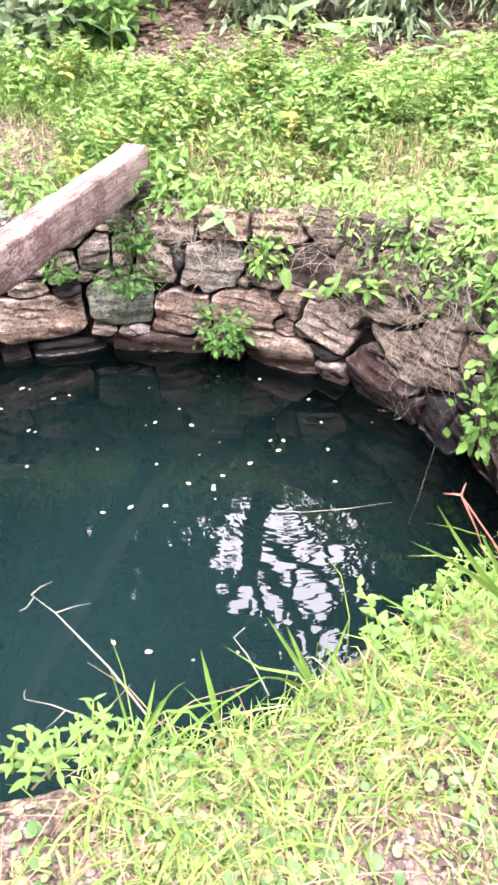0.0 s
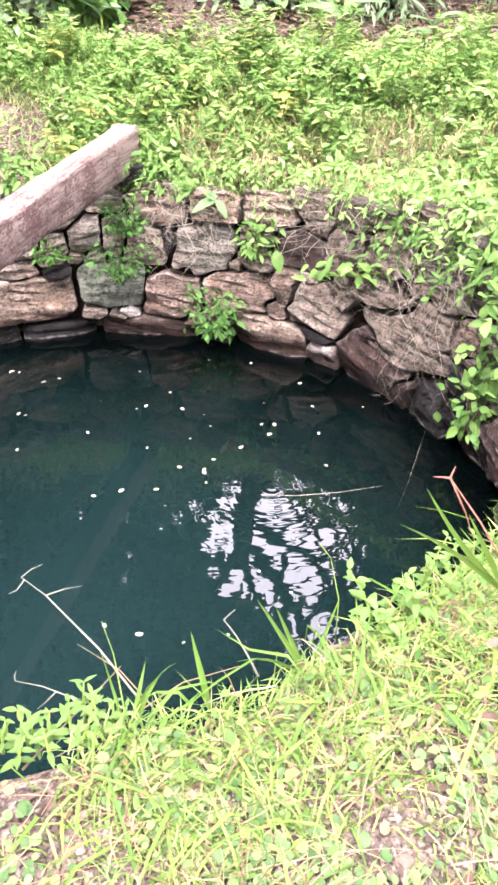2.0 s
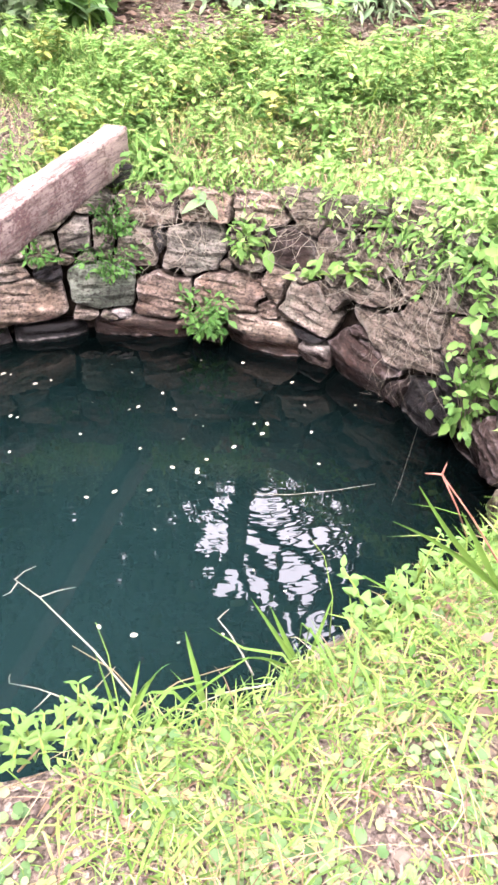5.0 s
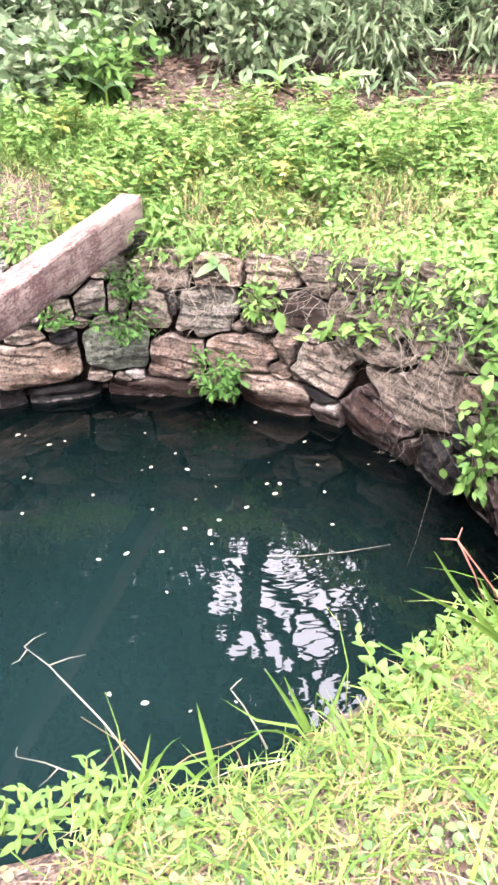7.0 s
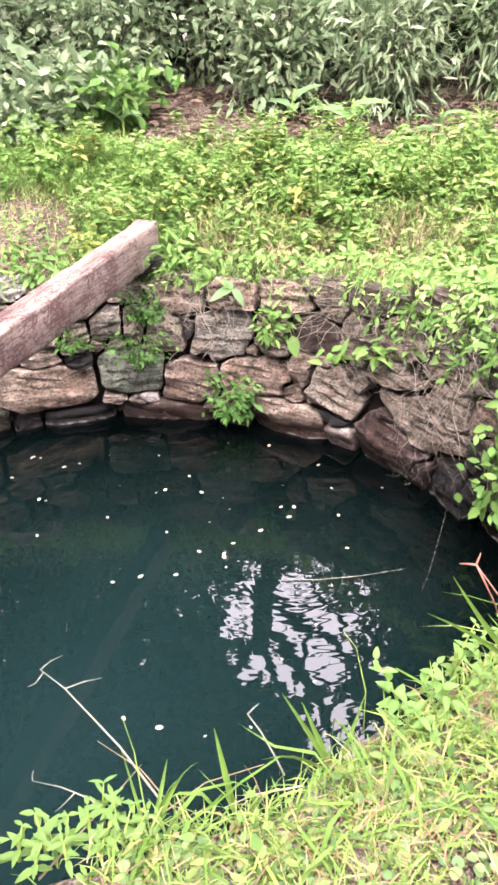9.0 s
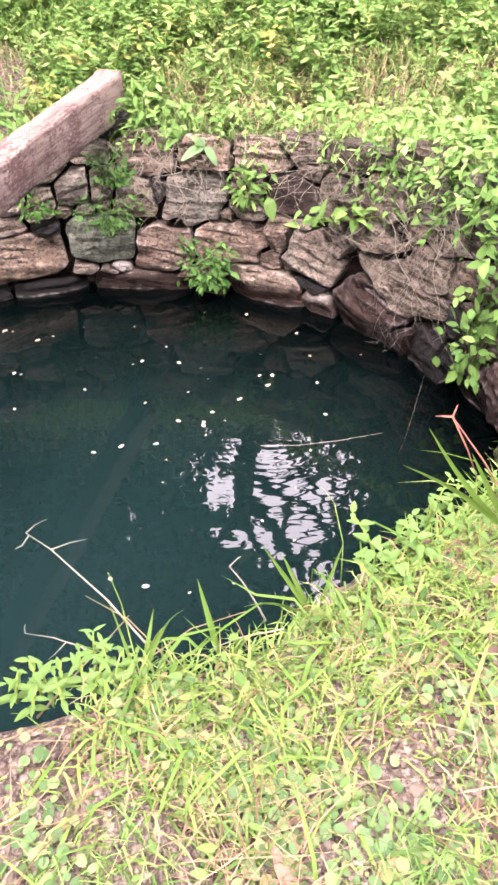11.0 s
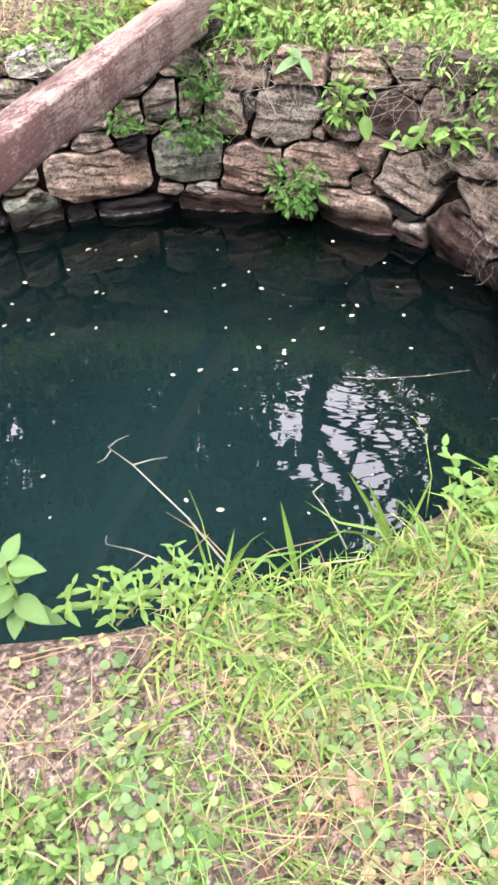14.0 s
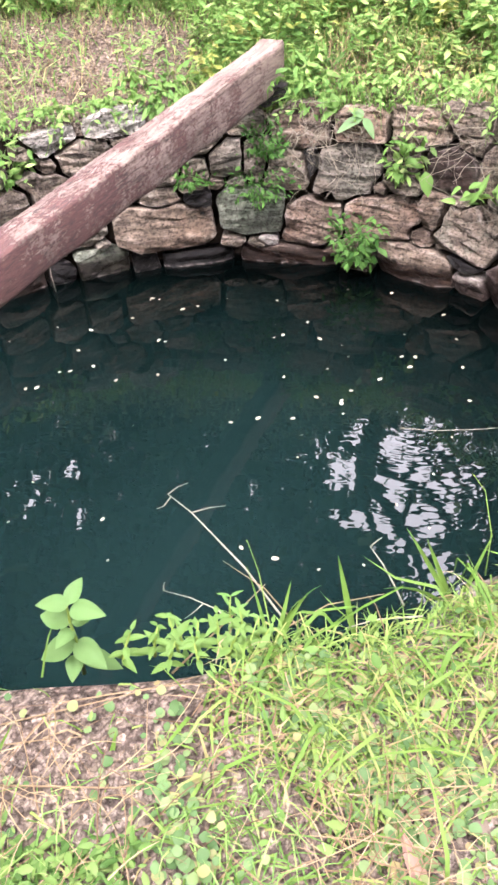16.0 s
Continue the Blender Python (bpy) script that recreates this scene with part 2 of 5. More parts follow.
def beam_mat():
    """Timber whose dark red paint has flaked, more so towards its far end, with cracks along the grain."""
    mat, nt, bsdf = principled("weathered_red_painted_wood")
    co = coords(nt)
    along = node(nt, "ShaderNodeMapping", Scale=(1.6, 11, 11))
    nt.links.new(co, along.inputs["Vector"])
    grain_ = node(nt, "ShaderNodeMapping", Scale=(0.9, 14, 14))
    nt.links.new(co, grain_.inputs["Vector"])
    streak = noisy(nt, grain_.outputs[0], 3.0, 8, 0.75)
    chips = node(nt, "ShaderNodeMapping", Scale=(5, 11, 11))
    nt.links.new(co, chips.inputs["Vector"])
    flake = noisy(nt, chips.outputs[0], 9, 6, 0.8)
    patch = noisy(nt, co, 7, 6, 0.7)
    fine = noisy(nt, along.outputs[0], 20, 4)
    wood = ramp(nt, streak, [(0.34, (0.035, 0.022, 0.018)), (0.45, (0.115, 0.080, 0.066)), (0.57, (0.165, 0.120, 0.10)), (0.70, (0.255, 0.20, 0.178))])
    paint = ramp(nt, fine, [(0.3, (0.030, 0.010, 0.009)), (0.7, (0.085, 0.034, 0.030))])
    sep = nt.nodes.new("ShaderNodeSeparateXYZ")
    nt.links.new(co, sep.inputs[0])
    worn = node(nt, "ShaderNodeMath")
    worn.operation = "MULTIPLY_ADD"
    nt.links.new(sep.outputs["X"], worn.inputs[0])
    worn.inputs[1].default_value = 0.055
    nt.links.new(mix(nt, 0.55, patch, flake), worn.inputs[2])
    up = nt.nodes.new("ShaderNodeSeparateXYZ")
    nt.links.new(nt.nodes.new("ShaderNodeNewGeometry").outputs["Normal"], up.inputs[0])
    top = node(nt, "ShaderNodeMath")
    top.operation = "MULTIPLY_ADD"
    nt.links.new(up.outputs["Z"], top.inputs[0])
    top.inputs[1].default_value = 0.03
    nt.links.new(worn.outputs[0], top.inputs[2])
    keep = ramp(nt, top.outputs[0], [(0.600, (0.95, 0.95, 0.95)), (0.617, (0, 0, 0))])
    col = mix(nt, keep, wood, paint)
    crack = ramp(nt, noisy(nt, grain_.outputs[0], 1.9, 3, 0.6), [(0.484, (0, 0, 0)), (0.497, (0.9, 0.9, 0.9)), (0.503, (0.9, 0.9, 0.9)), (0.512, (0, 0, 0))])
    col = mix(nt, crack, col, (0.03, 0.016, 0.014))
    nt.links.new(col, bsdf.inputs["Base Color"])
    bsdf.inputs["Roughness"].default_value = 0.85
    bumped(nt, bsdf, mix(nt, 0.5, streak, keep), 0.9, 0.010)
    return mat


def bark_mat(name, dark, light):
    mat, nt, bsdf = principled(name)
    co = coords(nt)
    along = node(nt, "ShaderNodeMapping", Scale=(6, 6, 1))
    nt.links.new(co, along.inputs["Vector"])
    n = noisy(nt, along.outputs[0], 5, 6, 0.7)
    nt.links.new(ramp(nt, n, [(0.3, dark), (0.7, light)]), bsdf.inputs["Base Color"])
    bsdf.inputs["Roughness"].default_value = 0.9
    bumped(nt, bsdf, n, 0.7, 0.02)
    return mat


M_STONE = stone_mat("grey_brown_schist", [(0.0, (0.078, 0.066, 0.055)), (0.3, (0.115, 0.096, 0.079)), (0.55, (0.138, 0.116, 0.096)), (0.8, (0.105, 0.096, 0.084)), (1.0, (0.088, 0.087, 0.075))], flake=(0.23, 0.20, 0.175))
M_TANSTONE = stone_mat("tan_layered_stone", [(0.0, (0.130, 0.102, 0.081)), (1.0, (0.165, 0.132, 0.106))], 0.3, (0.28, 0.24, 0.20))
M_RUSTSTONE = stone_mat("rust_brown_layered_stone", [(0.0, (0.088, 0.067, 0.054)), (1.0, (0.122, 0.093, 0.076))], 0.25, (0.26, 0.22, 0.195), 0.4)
M_BLACKSTONE_RECESS = stone_mat("black_slaty_stone_and_recess", [(0.0, (0.0035, 0.0034, 0.004)), (1.0, (0.007, 0.0067, 0.0075))], 0.02, (0.035, 0.033, 0.035), 0.1, 0.18, 0.45)
M_REDSTONE_HOLLOW = stone_mat("dark_red_stained_stone_and_hollow", [(0.0, (0.027, 0.019, 0.017)), (1.0, (0.038, 0.026, 0.023))], 0.15, (0.17, 0.145, 0.14), 0.4)
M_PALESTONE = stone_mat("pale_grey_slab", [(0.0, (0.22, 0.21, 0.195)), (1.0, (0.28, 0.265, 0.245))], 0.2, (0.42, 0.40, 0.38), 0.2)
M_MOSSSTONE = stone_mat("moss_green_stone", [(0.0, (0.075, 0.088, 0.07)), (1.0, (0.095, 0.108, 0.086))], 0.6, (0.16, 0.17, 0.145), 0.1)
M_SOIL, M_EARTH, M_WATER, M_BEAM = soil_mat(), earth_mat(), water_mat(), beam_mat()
M_BARK = bark_mat("grey_bark", (0.05, 0.04, 0.03), (0.16, 0.13, 0.10))
M_STRAW = leaf_mat("dry_straw", [(0.0, (0.085, 0.050, 0.031)), (0.5, (0.18, 0.125, 0.078)), (1.0, (0.29, 0.23, 0.15))], 0.15, 0.7)
M_HAY = leaf_mat("brown_tangled_hay", [(0.0, (0.09, 0.055, 0.035)), (0.6, (0.19, 0.13, 0.085)), (1.0, (0.33, 0.26, 0.17))], 0.15, 0.8)
M_GRASS = leaf_mat("bright_grass", [(0.0, (0.07, 0.14, 0.03)), (0.5, (0.14, 0.265, 0.07)), (0.88, (0.22, 0.345, 0.11)), (0.94, (0.36, 0.34, 0.17)), (1.0, (0.36, 0.28, 0.17))], 0.45)
M_TURF = leaf_mat("yellow_green_turf", [(0.0, (0.045, 0.085, 0.018)), (0.45, (0.118, 0.195, 0.042)), (0.82, (0.185, 0.26, 0.072)), (0.92, (0.25, 0.235, 0.105)), (1.0, (0.22, 0.16, 0.09))], 0.35)
M_WEED = leaf_mat("light_green_weed_leaves", [(0.0, (0.082, 0.17, 0.045)), (0.4, (0.145, 0.27, 0.075)), (0.8, (0.225, 0.355, 0.115)), (1.0, (0.31, 0.385, 0.165))], 0.45)
M_SHRUB = leaf_mat("deep_green_shrub_leaves", [(0.0, (0.105, 0.165, 0.09)), (0.5, (0.205, 0.28, 0.17)), (0.9, (0.30, 0.375, 0.24)), (1.0, (0.42, 0.45, 0.34))], 0.5, 0.6)
M_CROWN = leaf_mat("dark_canopy_leaves", [(0.0, (0.015, 0.035, 0.01)), (0.6, (0.035, 0.075, 0.02)), (1.0, (0.07, 0.12, 0.03))], 0.25)
M_CREEP = leaf_mat("round_creeper_leaves", [(0.0, (0.05, 0.10, 0.036)), (0.5, (0.092, 0.155, 0.062)), (0.8, (0.135, 0.185, 0.08)), (0.93, (0.185, 0.18, 0.085)), (1.0, (0.20, 0.145, 0.08))], 0.25)
M_SPROUT = leaf_mat("small_bank_weed_leaves", [(0.0, (0.036, 0.085, 0.018)), (0.5, (0.085, 0.16, 0.04)), (1.0, (0.15, 0.215, 0.068))], 0.35)
M_HERB = leaf_mat("fresh_green_herb_leaves", [(0.0, (0.055, 0.13, 0.032)), (1.0, (0.14, 0.245, 0.07))], 0.35)
M_BROAD = leaf_mat("pale_broad_herb_leaves", [(0.0, (0.07, 0.145, 0.045)), (1.0, (0.125, 0.21, 0.08))], 0.4, 0.65)
M_FERN = leaf_mat("deep_green_fern_leaves", [(0.0, (0.025, 0.075, 0.016)), (1.0, (0.075, 0.165, 0.04))], 0.3)
M_PETAL = leaf_mat("pale_fallen_petals", [(0.0, (0.22, 0.16, 0.12)), (0.6, (0.36, 0.31, 0.26)), (1.0, (0.48, 0.45, 0.40))], 0.2)

M_YELLOW = leaf_mat("yellowing_leaves", [(0.0, (0.19, 0.24, 0.06)), (0.6, (0.27, 0.29, 0.09)), (1.0, (0.35, 0.34, 0.15))], 0.35)
M_LITTER = leaf_mat("brown_fallen_leaves", [(0.0, (0.035, 0.022, 0.018)), (0.6, (0.09, 0.058, 0.046)), (1.0, (0.19, 0.14, 0.11))], 0.1, 0.8)
M_PEBBLE = leaf_mat("pebbles", [(0.0, (0.05, 0.038, 0.033)), (0.6, (0.10, 0.078, 0.064)), (0.95, (0.12, 0.097, 0.08)), (1.0, (0.15, 0.127, 0.107))], 0.0, 0.9)
M_STEM = leaf_mat("green_stems", [(0.0, (0.10, 0.17, 0.03)), (1.0, (0.17, 0.22, 0.05))], 0.1)
M_TWIG = leaf_mat("pale_dry_twigs", [(0.0, (0.14, 0.125, 0.105)), (1.0, (0.24, 0.215, 0.185))], 0.0, 0.8)
M_DRYLEAF = leaf_mat("withered_leaf", [(0.0, (0.19, 0.118, 0.10)), (1.0, (0.24, 0.15, 0.125))], 0.1, 0.8)
M_PINK = leaf_mat("reddish_stems", [(0.0, (0.20, 0.07, 0.06)), (1.0, (0.29, 0.13, 0.10))], 0.1)
M_BLADE = leaf_mat("long_grass_blades", [(0.0, (0.065, 0.135, 0.022)), (0.6, (0.115, 0.20, 0.042)), (1.0, (0.19, 0.235, 0.078))], 0.4)
M_BIGLEAF = leaf_mat("pale_big_leaves", [(0.0, (0.085, 0.165, 0.07)), (1.0, (0.135, 0.225, 0.11))], 0.3)


# ---------------------------------------------------------------- mesh helpers
def mesh_from(name, verts, faces, mat, smooth=False):
    me = bpy.data.meshes.new(name)
    me.from_pydata(verts, [], faces)
    me.materials.append(mat)
    if smooth:
        me.shade_smooth()
    me.update()
    return me


def quick_mesh(name, verts, tris, mat):
    """A triangle mesh out of numpy arrays."""
    me = bpy.data.meshes.new(name)
    n = len(tris)
    me.vertices.add(len(verts))
    me.vertices.foreach_set("co", np.asarray(verts, dtype=np.float32).ravel())
    me.loops.add(n * 3)
    me.loops.foreach_set("vertex_index", np.asarray(tris, dtype=np.int32).ravel())
    me.polygons.add(n)
    me.polygons.foreach_set("loop_start", np.arange(0, n * 3, 3, dtype=np.int32))
    me.polygons.foreach_set("loop_total", np.full(n, 3, dtype=np.int32))
    me.materials.append(mat)
    me.update(calc_edges=True)
    me.validate()
    me.shade_smooth()
    return me


def unit(a):
    return a / np.maximum(np.linalg.norm(a, axis=-1, keepdims=True), 1e-9)


def leaf_arrays(rng, pos, axis, up, length, width, fold=0.15, droop=0.15, round_=False):
    """Leaves with a midrib: pos (n,3) stalk ends, axis the way they point, up their upper side; length and width (n,)."""
    axis = unit(axis)
    side = unit(np.cross(axis, up))
    nrm = np.cross(side, axis)
    L, W = length[:, None], width[:, None]
    if round_:
        mid = pos + axis * L * 0.5
        rows = [mid - nrm * W * fold]
        for k in range(8):
            a = 2 * np.pi * k / 8
            q = (1.0 + rng.uniform(-0.08, 0.08, len(pos)))[:, None] * (0.82 if k == 4 else 1.0)
            rows.append(mid + (axis * L * np.cos(a) + side * W * np.sin(a)) * 0.5 * q - nrm * L * droop * 0.3 * np.cos(a))
        tri = np.array([(0, 1 + k, 1 + (k + 1) % 8) for k in range(8)])
        return np.stack(rows, 1).reshape(-1, 3), (np.arange(len(pos))[:, None, None] * 9 + tri[None]).reshape(-1, 3)
    mids = (0.3, 0.62)
    wide = (0.85, 0.8)
    rows = [pos]
    for m, w in zip(mids, wide):
        c = pos + axis * L * m - nrm * L * droop * m * m
        rib = c - nrm * W * fold
        rows += [c - side * W * 0.5 * w, rib, c + side * W * 0.5 * w]
    rows.append(pos + axis * L * 1.0 - nrm * L * droop)
    v = np.stack(rows, 1).reshape(-1, 3)
    tri = np.array([(0, 2, 1), (0, 3, 2), (1, 2, 5), (1, 5, 4), (2, 3, 6), (2, 6, 5), (4, 5, 7), (5, 6, 7)])
    f = (np.arange(len(pos))[:, None, None] * 8 + tri[None]).reshape(-1, 3)
    return v, f


def blade_arrays(rng, pos, lean, length, width, curl=0.6, segs=3):
    """Grass blades: each rises, then bends over along lean (n,3, horizontal)."""
    n = len(pos)
    lean = unit(lean)
    side = np.stack([-lean[:, 1], lean[:, 0], np.zeros(n)], 1)
    a = rng.uniform(-0.5, 0.5, n)[:, None]
    side = unit(side + lean * a)
    rows = []
    tilt0 = rng.uniform(0.05, 0.5, n)
    p = pos.copy()
    step = length / segs
    for i in range(segs):
        w = (width * (1.0, 0.9, 0.65, 0.4)[i] * 0.5)[:, None]
        rows += [p - side * w, p + side * w]
        ang = tilt0 + curl * (i + 0.5) / segs * rng.uniform(0.6, 1.6, n)
        p = p + (lean * np.sin(ang)[:, None] + np.array([0, 0, 1.0]) * np.cos(ang)[:, None]) * step[:, None]
    rows.append(p)
    k = 2 * segs + 1
    tri = []
    for i in range(segs - 1):
        tri += [(2 * i, 2 * i + 1, 2 * i + 3), (2 * i, 2 * i + 3, 2 * i + 2)]
    tri.append((2 * segs - 2, 2 * segs - 1, 2 * segs))
    v = np.stack(rows, 1).reshape(-1, 3)
    f = (np.arange(n)[:, None, None] * k + np.array(tri)[None]).reshape(-1, 3)
    return v, f


def tube_arrays(points, radii, sides=6):
    pts = [Vector(p) for p in points]
    verts, faces = [], []
    for i, p in enumerate(pts):
        d = (pts[min(i + 1, len(pts) - 1)] - pts[max(i - 1, 0)]).normalized()
        a = d.orthogonal().normalized() if i == 0 else (a - d * a.dot(d)).normalized()
        b = d.cross(a)
        for k in range(sides):
            t = 2 * math.pi * k / sides
            verts.append(p + (a * math.cos(t) + b * math.sin(t)) * radii[i])
    for i in range(len(pts) - 1):
        for k in range(sides):
            q, r = i * sides + k, i * sides + (k + 1) % sides
            faces += [(q, r, r + sides), (q, r + sides, q + sides)]
    base = len(verts)
    verts += [pts[0], pts[-1]]
    for k in range(sides):
        faces += [(base, (k + 1) % sides, k), (base + 1, (len(pts) - 1) * sides + k, (len(pts) - 1) * sides + (k + 1) % sides)]
    return np.array([tuple(v) for v in verts]), np.array(faces)


def joined(chunks):
    vs, fs, n = [], [], 0
    for v, f in chunks:
        vs.append(v)
        fs.append(np.asarray(f) + n)
        n += len(v)
    return np.concatenate(vs), np.concatenate(fs)


def part(name, me, parent, label=""):
    ob = new(name, me)
    ob.parent = parent
    if label:
        tagged(ob, label)
    return ob


# ---------------------------------------------------------------- ground, pond, water
POND = (-0.50, 1.85)


def smooth(a, b, x):
    t = np.clip((np.asarray(x, dtype=float) - a) / (b - a), 0, 1)
    return t * t * (3 - 2 * t)


RIM_DEG = [-180, -140, -110, -85, -60, -40, -20, 0, 10, 20, 35, 50, 70, 90, 110, 130, 150, 180]
RIM_R = [1.45, 1.36, 1.26, 1.20, 1.18, 1.22, 1.30, 1.40, 1.42, 1.40, 1.36, 1.36, 1.34, 1.345, 1.36, 1.445, 1.50, 1.45]


def rim(theta):
    """Distance of the pond's wall from its middle at water level, by the angle in degrees."""
    return np.interp((np.asarray(theta) + 180) % 360 - 180, RIM_DEG, RIM_R)


def bank(x, y):
    """Height of the banks over the water."""
    x, y = np.asarray(x, dtype=float), np.asarray(y, dtype=float)
    far = 0.42 * np.clip(y - 3.2, 0, 0.85) + 0.10 * np.clip(y - 4.05, 0, 0.5) + 0.20 * np.clip(y - 4.55, 0, 1.2) + 0.08 * np.clip(y - 5.75, 0, 20)
    side = smooth(1.2, 3.0, y)
    right = smooth(0.7, 1.6, x) * smooth(0.9, 2.2, y)
    h = 0.45 + 0.22 * side + far + 0.1 * right
    h = h - 0.05 * smooth(-0.2, -1.0, x) * (1 - side)
    lump = 0.018 * np.sin(7.3 * x + 1.2) * np.sin(6.1 * y + 0.4) + 0.012 * np.sin(15 * x - 4 * y) + 0.03 * np.sin(2.1 * x + 1.7 * y)
    mound = 0.30 * np.exp(-(((x + 1.15) / 0.27) ** 2 + ((y - 0.42) / 0.35) ** 2))
    return h + lump + mound


def lip(theta):
    """How far the ground's edge stands back behind the face of the wall."""
    return np.interp((np.asarray(theta) + 180) % 360 - 180, [-180, -150, -130, -30, -5, 180], [0.12, 0.10, 0.0, 0.0, 0.12, 0.12])


def make_ground():
    nt_, rings = 240, [0.0, 0.02, 0.06, 0.12, 0.2, 0.3, 0.42, 0.56, 0.72, 0.9, 1.1, 1.35, 1.6, 1.9, 2.3, 2.8, 3.4, 4.2, 5.5, 7.5, 11, 17, 30, 60, 140, 400]
    th = np.arange(nt_) * 360 / nt_
    verts = []
    for i, d in enumerate(rings):
        r = rim(th) + lip(th) + d
        x, y = POND[0] + r * np.cos(np.radians(th)), POND[1] + r * np.sin(np.radians(th))
        z = bank(x, y) - (0.07, 0.02)[i] if i < 2 else bank(x, y)
        verts += list(zip(x, y, z))
    faces = []
    for i in range(len(rings) - 1):
        for k in range(nt_):
            a, b = i * nt_ + k, i * nt_ + (k + 1) % nt_
            faces.append((a, b, b + nt_, a + nt_))
    ob = new("ground", mesh_from("ground", verts, faces, M_SOIL, True))
    return tagged(ob, "brown trodden soil bank around the pond, rising behind it", "ground", kind="structure")


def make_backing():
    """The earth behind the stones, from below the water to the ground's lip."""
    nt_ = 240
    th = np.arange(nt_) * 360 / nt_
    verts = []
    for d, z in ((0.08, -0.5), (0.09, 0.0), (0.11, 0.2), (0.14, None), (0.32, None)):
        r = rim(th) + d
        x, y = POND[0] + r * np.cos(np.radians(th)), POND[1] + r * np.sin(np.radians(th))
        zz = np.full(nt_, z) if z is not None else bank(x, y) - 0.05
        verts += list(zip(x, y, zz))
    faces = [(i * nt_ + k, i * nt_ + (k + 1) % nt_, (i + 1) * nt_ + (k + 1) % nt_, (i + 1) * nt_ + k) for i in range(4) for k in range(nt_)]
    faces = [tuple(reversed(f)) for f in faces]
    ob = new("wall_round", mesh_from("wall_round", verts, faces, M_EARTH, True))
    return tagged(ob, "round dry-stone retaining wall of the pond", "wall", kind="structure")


def make_water():
    nt_ = 120
    th = np.arange(nt_) * 360 / nt_
    verts = [(POND[0], POND[1], 0.0)]
    faces = []
    for j, k in enumerate((0.25, 0.5, 0.75, 1.0)):
        r = (rim(th) + 0.085) * k
        verts += [(POND[0] + a * math.cos(math.radians(t)), POND[1] + a * math.sin(math.radians(t)), 0.0) for a, t in zip(r, th)]
    for k in range(nt_):
        faces.append((0, 1 + k, 1 + (k + 1) % nt_))
        for j in range(3):
            a, b = 1 + j * nt_ + k, 1 + j * nt_ + (k + 1) % nt_
            faces.append((a, a + nt_, b + nt_, b))
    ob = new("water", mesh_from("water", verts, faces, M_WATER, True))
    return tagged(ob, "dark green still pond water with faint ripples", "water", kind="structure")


ground, wall, water = make_ground(), make_backing(), make_water()

# ---------------------------------------------------------------- beam
def make_beam(a, b, w, h0, h1):
    """A squared timber from a to b (middle of its underside), with chipped edges."""
    a, b = Vector(a), Vector(b)
    length = (b - a).length
    bm = bmesh.new()
    bmesh.ops.create_cube(bm, size=1.0)
    bmesh.ops.scale(bm, vec=(length, w, 1.0), verts=bm.verts)
    bmesh.ops.translate(bm, vec=(length / 2, 0, 0.5), verts=bm.verts)
    for v in bm.verts:
        v.co.z *= h0 + (h1 - h0) * v.co.x / length
    for i in range(1, 40):
        bmesh.ops.bisect_plane(bm, geom=bm.verts[:] + bm.edges[:] + bm.faces[:], plane_co=(length * i / 40, 0, 0), plane_no=(1, 0, 0))
    bmesh.ops.bevel(bm, geom=[e for e in bm.edges if len(e.link_faces) == 2 and e.calc_face_angle(0) > 0.5], offset=0.012, segments=2, profile=0.6, affect="EDGES")
    for v in bm.verts:
        n = noise.noise_vector(v.co * 3.1) * 0.008 + noise.noise_vector(v.co * 17) * 0.004
        v.co += n
        if v.co.x > length - 0.12 and v.co.z > h1 * 0.5:
            v.co.z += 0.10 * (v.co.x - length + 0.12)
    me = bpy.data.meshes.new("timber_beam")
    bm.to_mesh(me)
    bm.free()
    me.materials.append(M_BEAM)
    me.shade_smooth()
    ob = new("timber_beam", me)
    x = (b - a).normalized()
    y = Vector((0, 0, 1)).cross(x).normalized()
    z = x.cross(y)
    ob.matrix_world = Matrix.Translation(a) @ Matrix((x, y, z)).transposed().to_4x4()
    return tagged(ob, "weathered timber beam with flaking dark red paint spanning the pond", "beam")


make_beam((-1.178, 0.45, 0.692), (-0.507, 3.39, 0.724), 0.105, 0.085, 0.172)


# ---------------------------------------------------------------- plants on the banks
def scatter(rng, n, x0, x1, y0, y1, clear=0.12):
    """Places on the banks, outside the pond."""
    x, y = rng.uniform(x0, x1, n), rng.uniform(y0, y1, n)
    dx, dy = x - POND[0], y - POND[1]
    r, th = np.hypot(dx, dy), np.degrees(np.arctan2(dy, dx))
    ok = r > rim(th) + clear
    return x[ok], y[ok]


def waves(x, y, k, seed):
    """Soft blotches between 0 and 1 over the ground."""
    return 0.5 + 0.25 * (np.sin(k * x + 1.3 * seed) * np.cos(k * 0.8 * y + seed) + np.sin(k * 1.9 * (x + 0.6 * y) + 2.1 * seed))


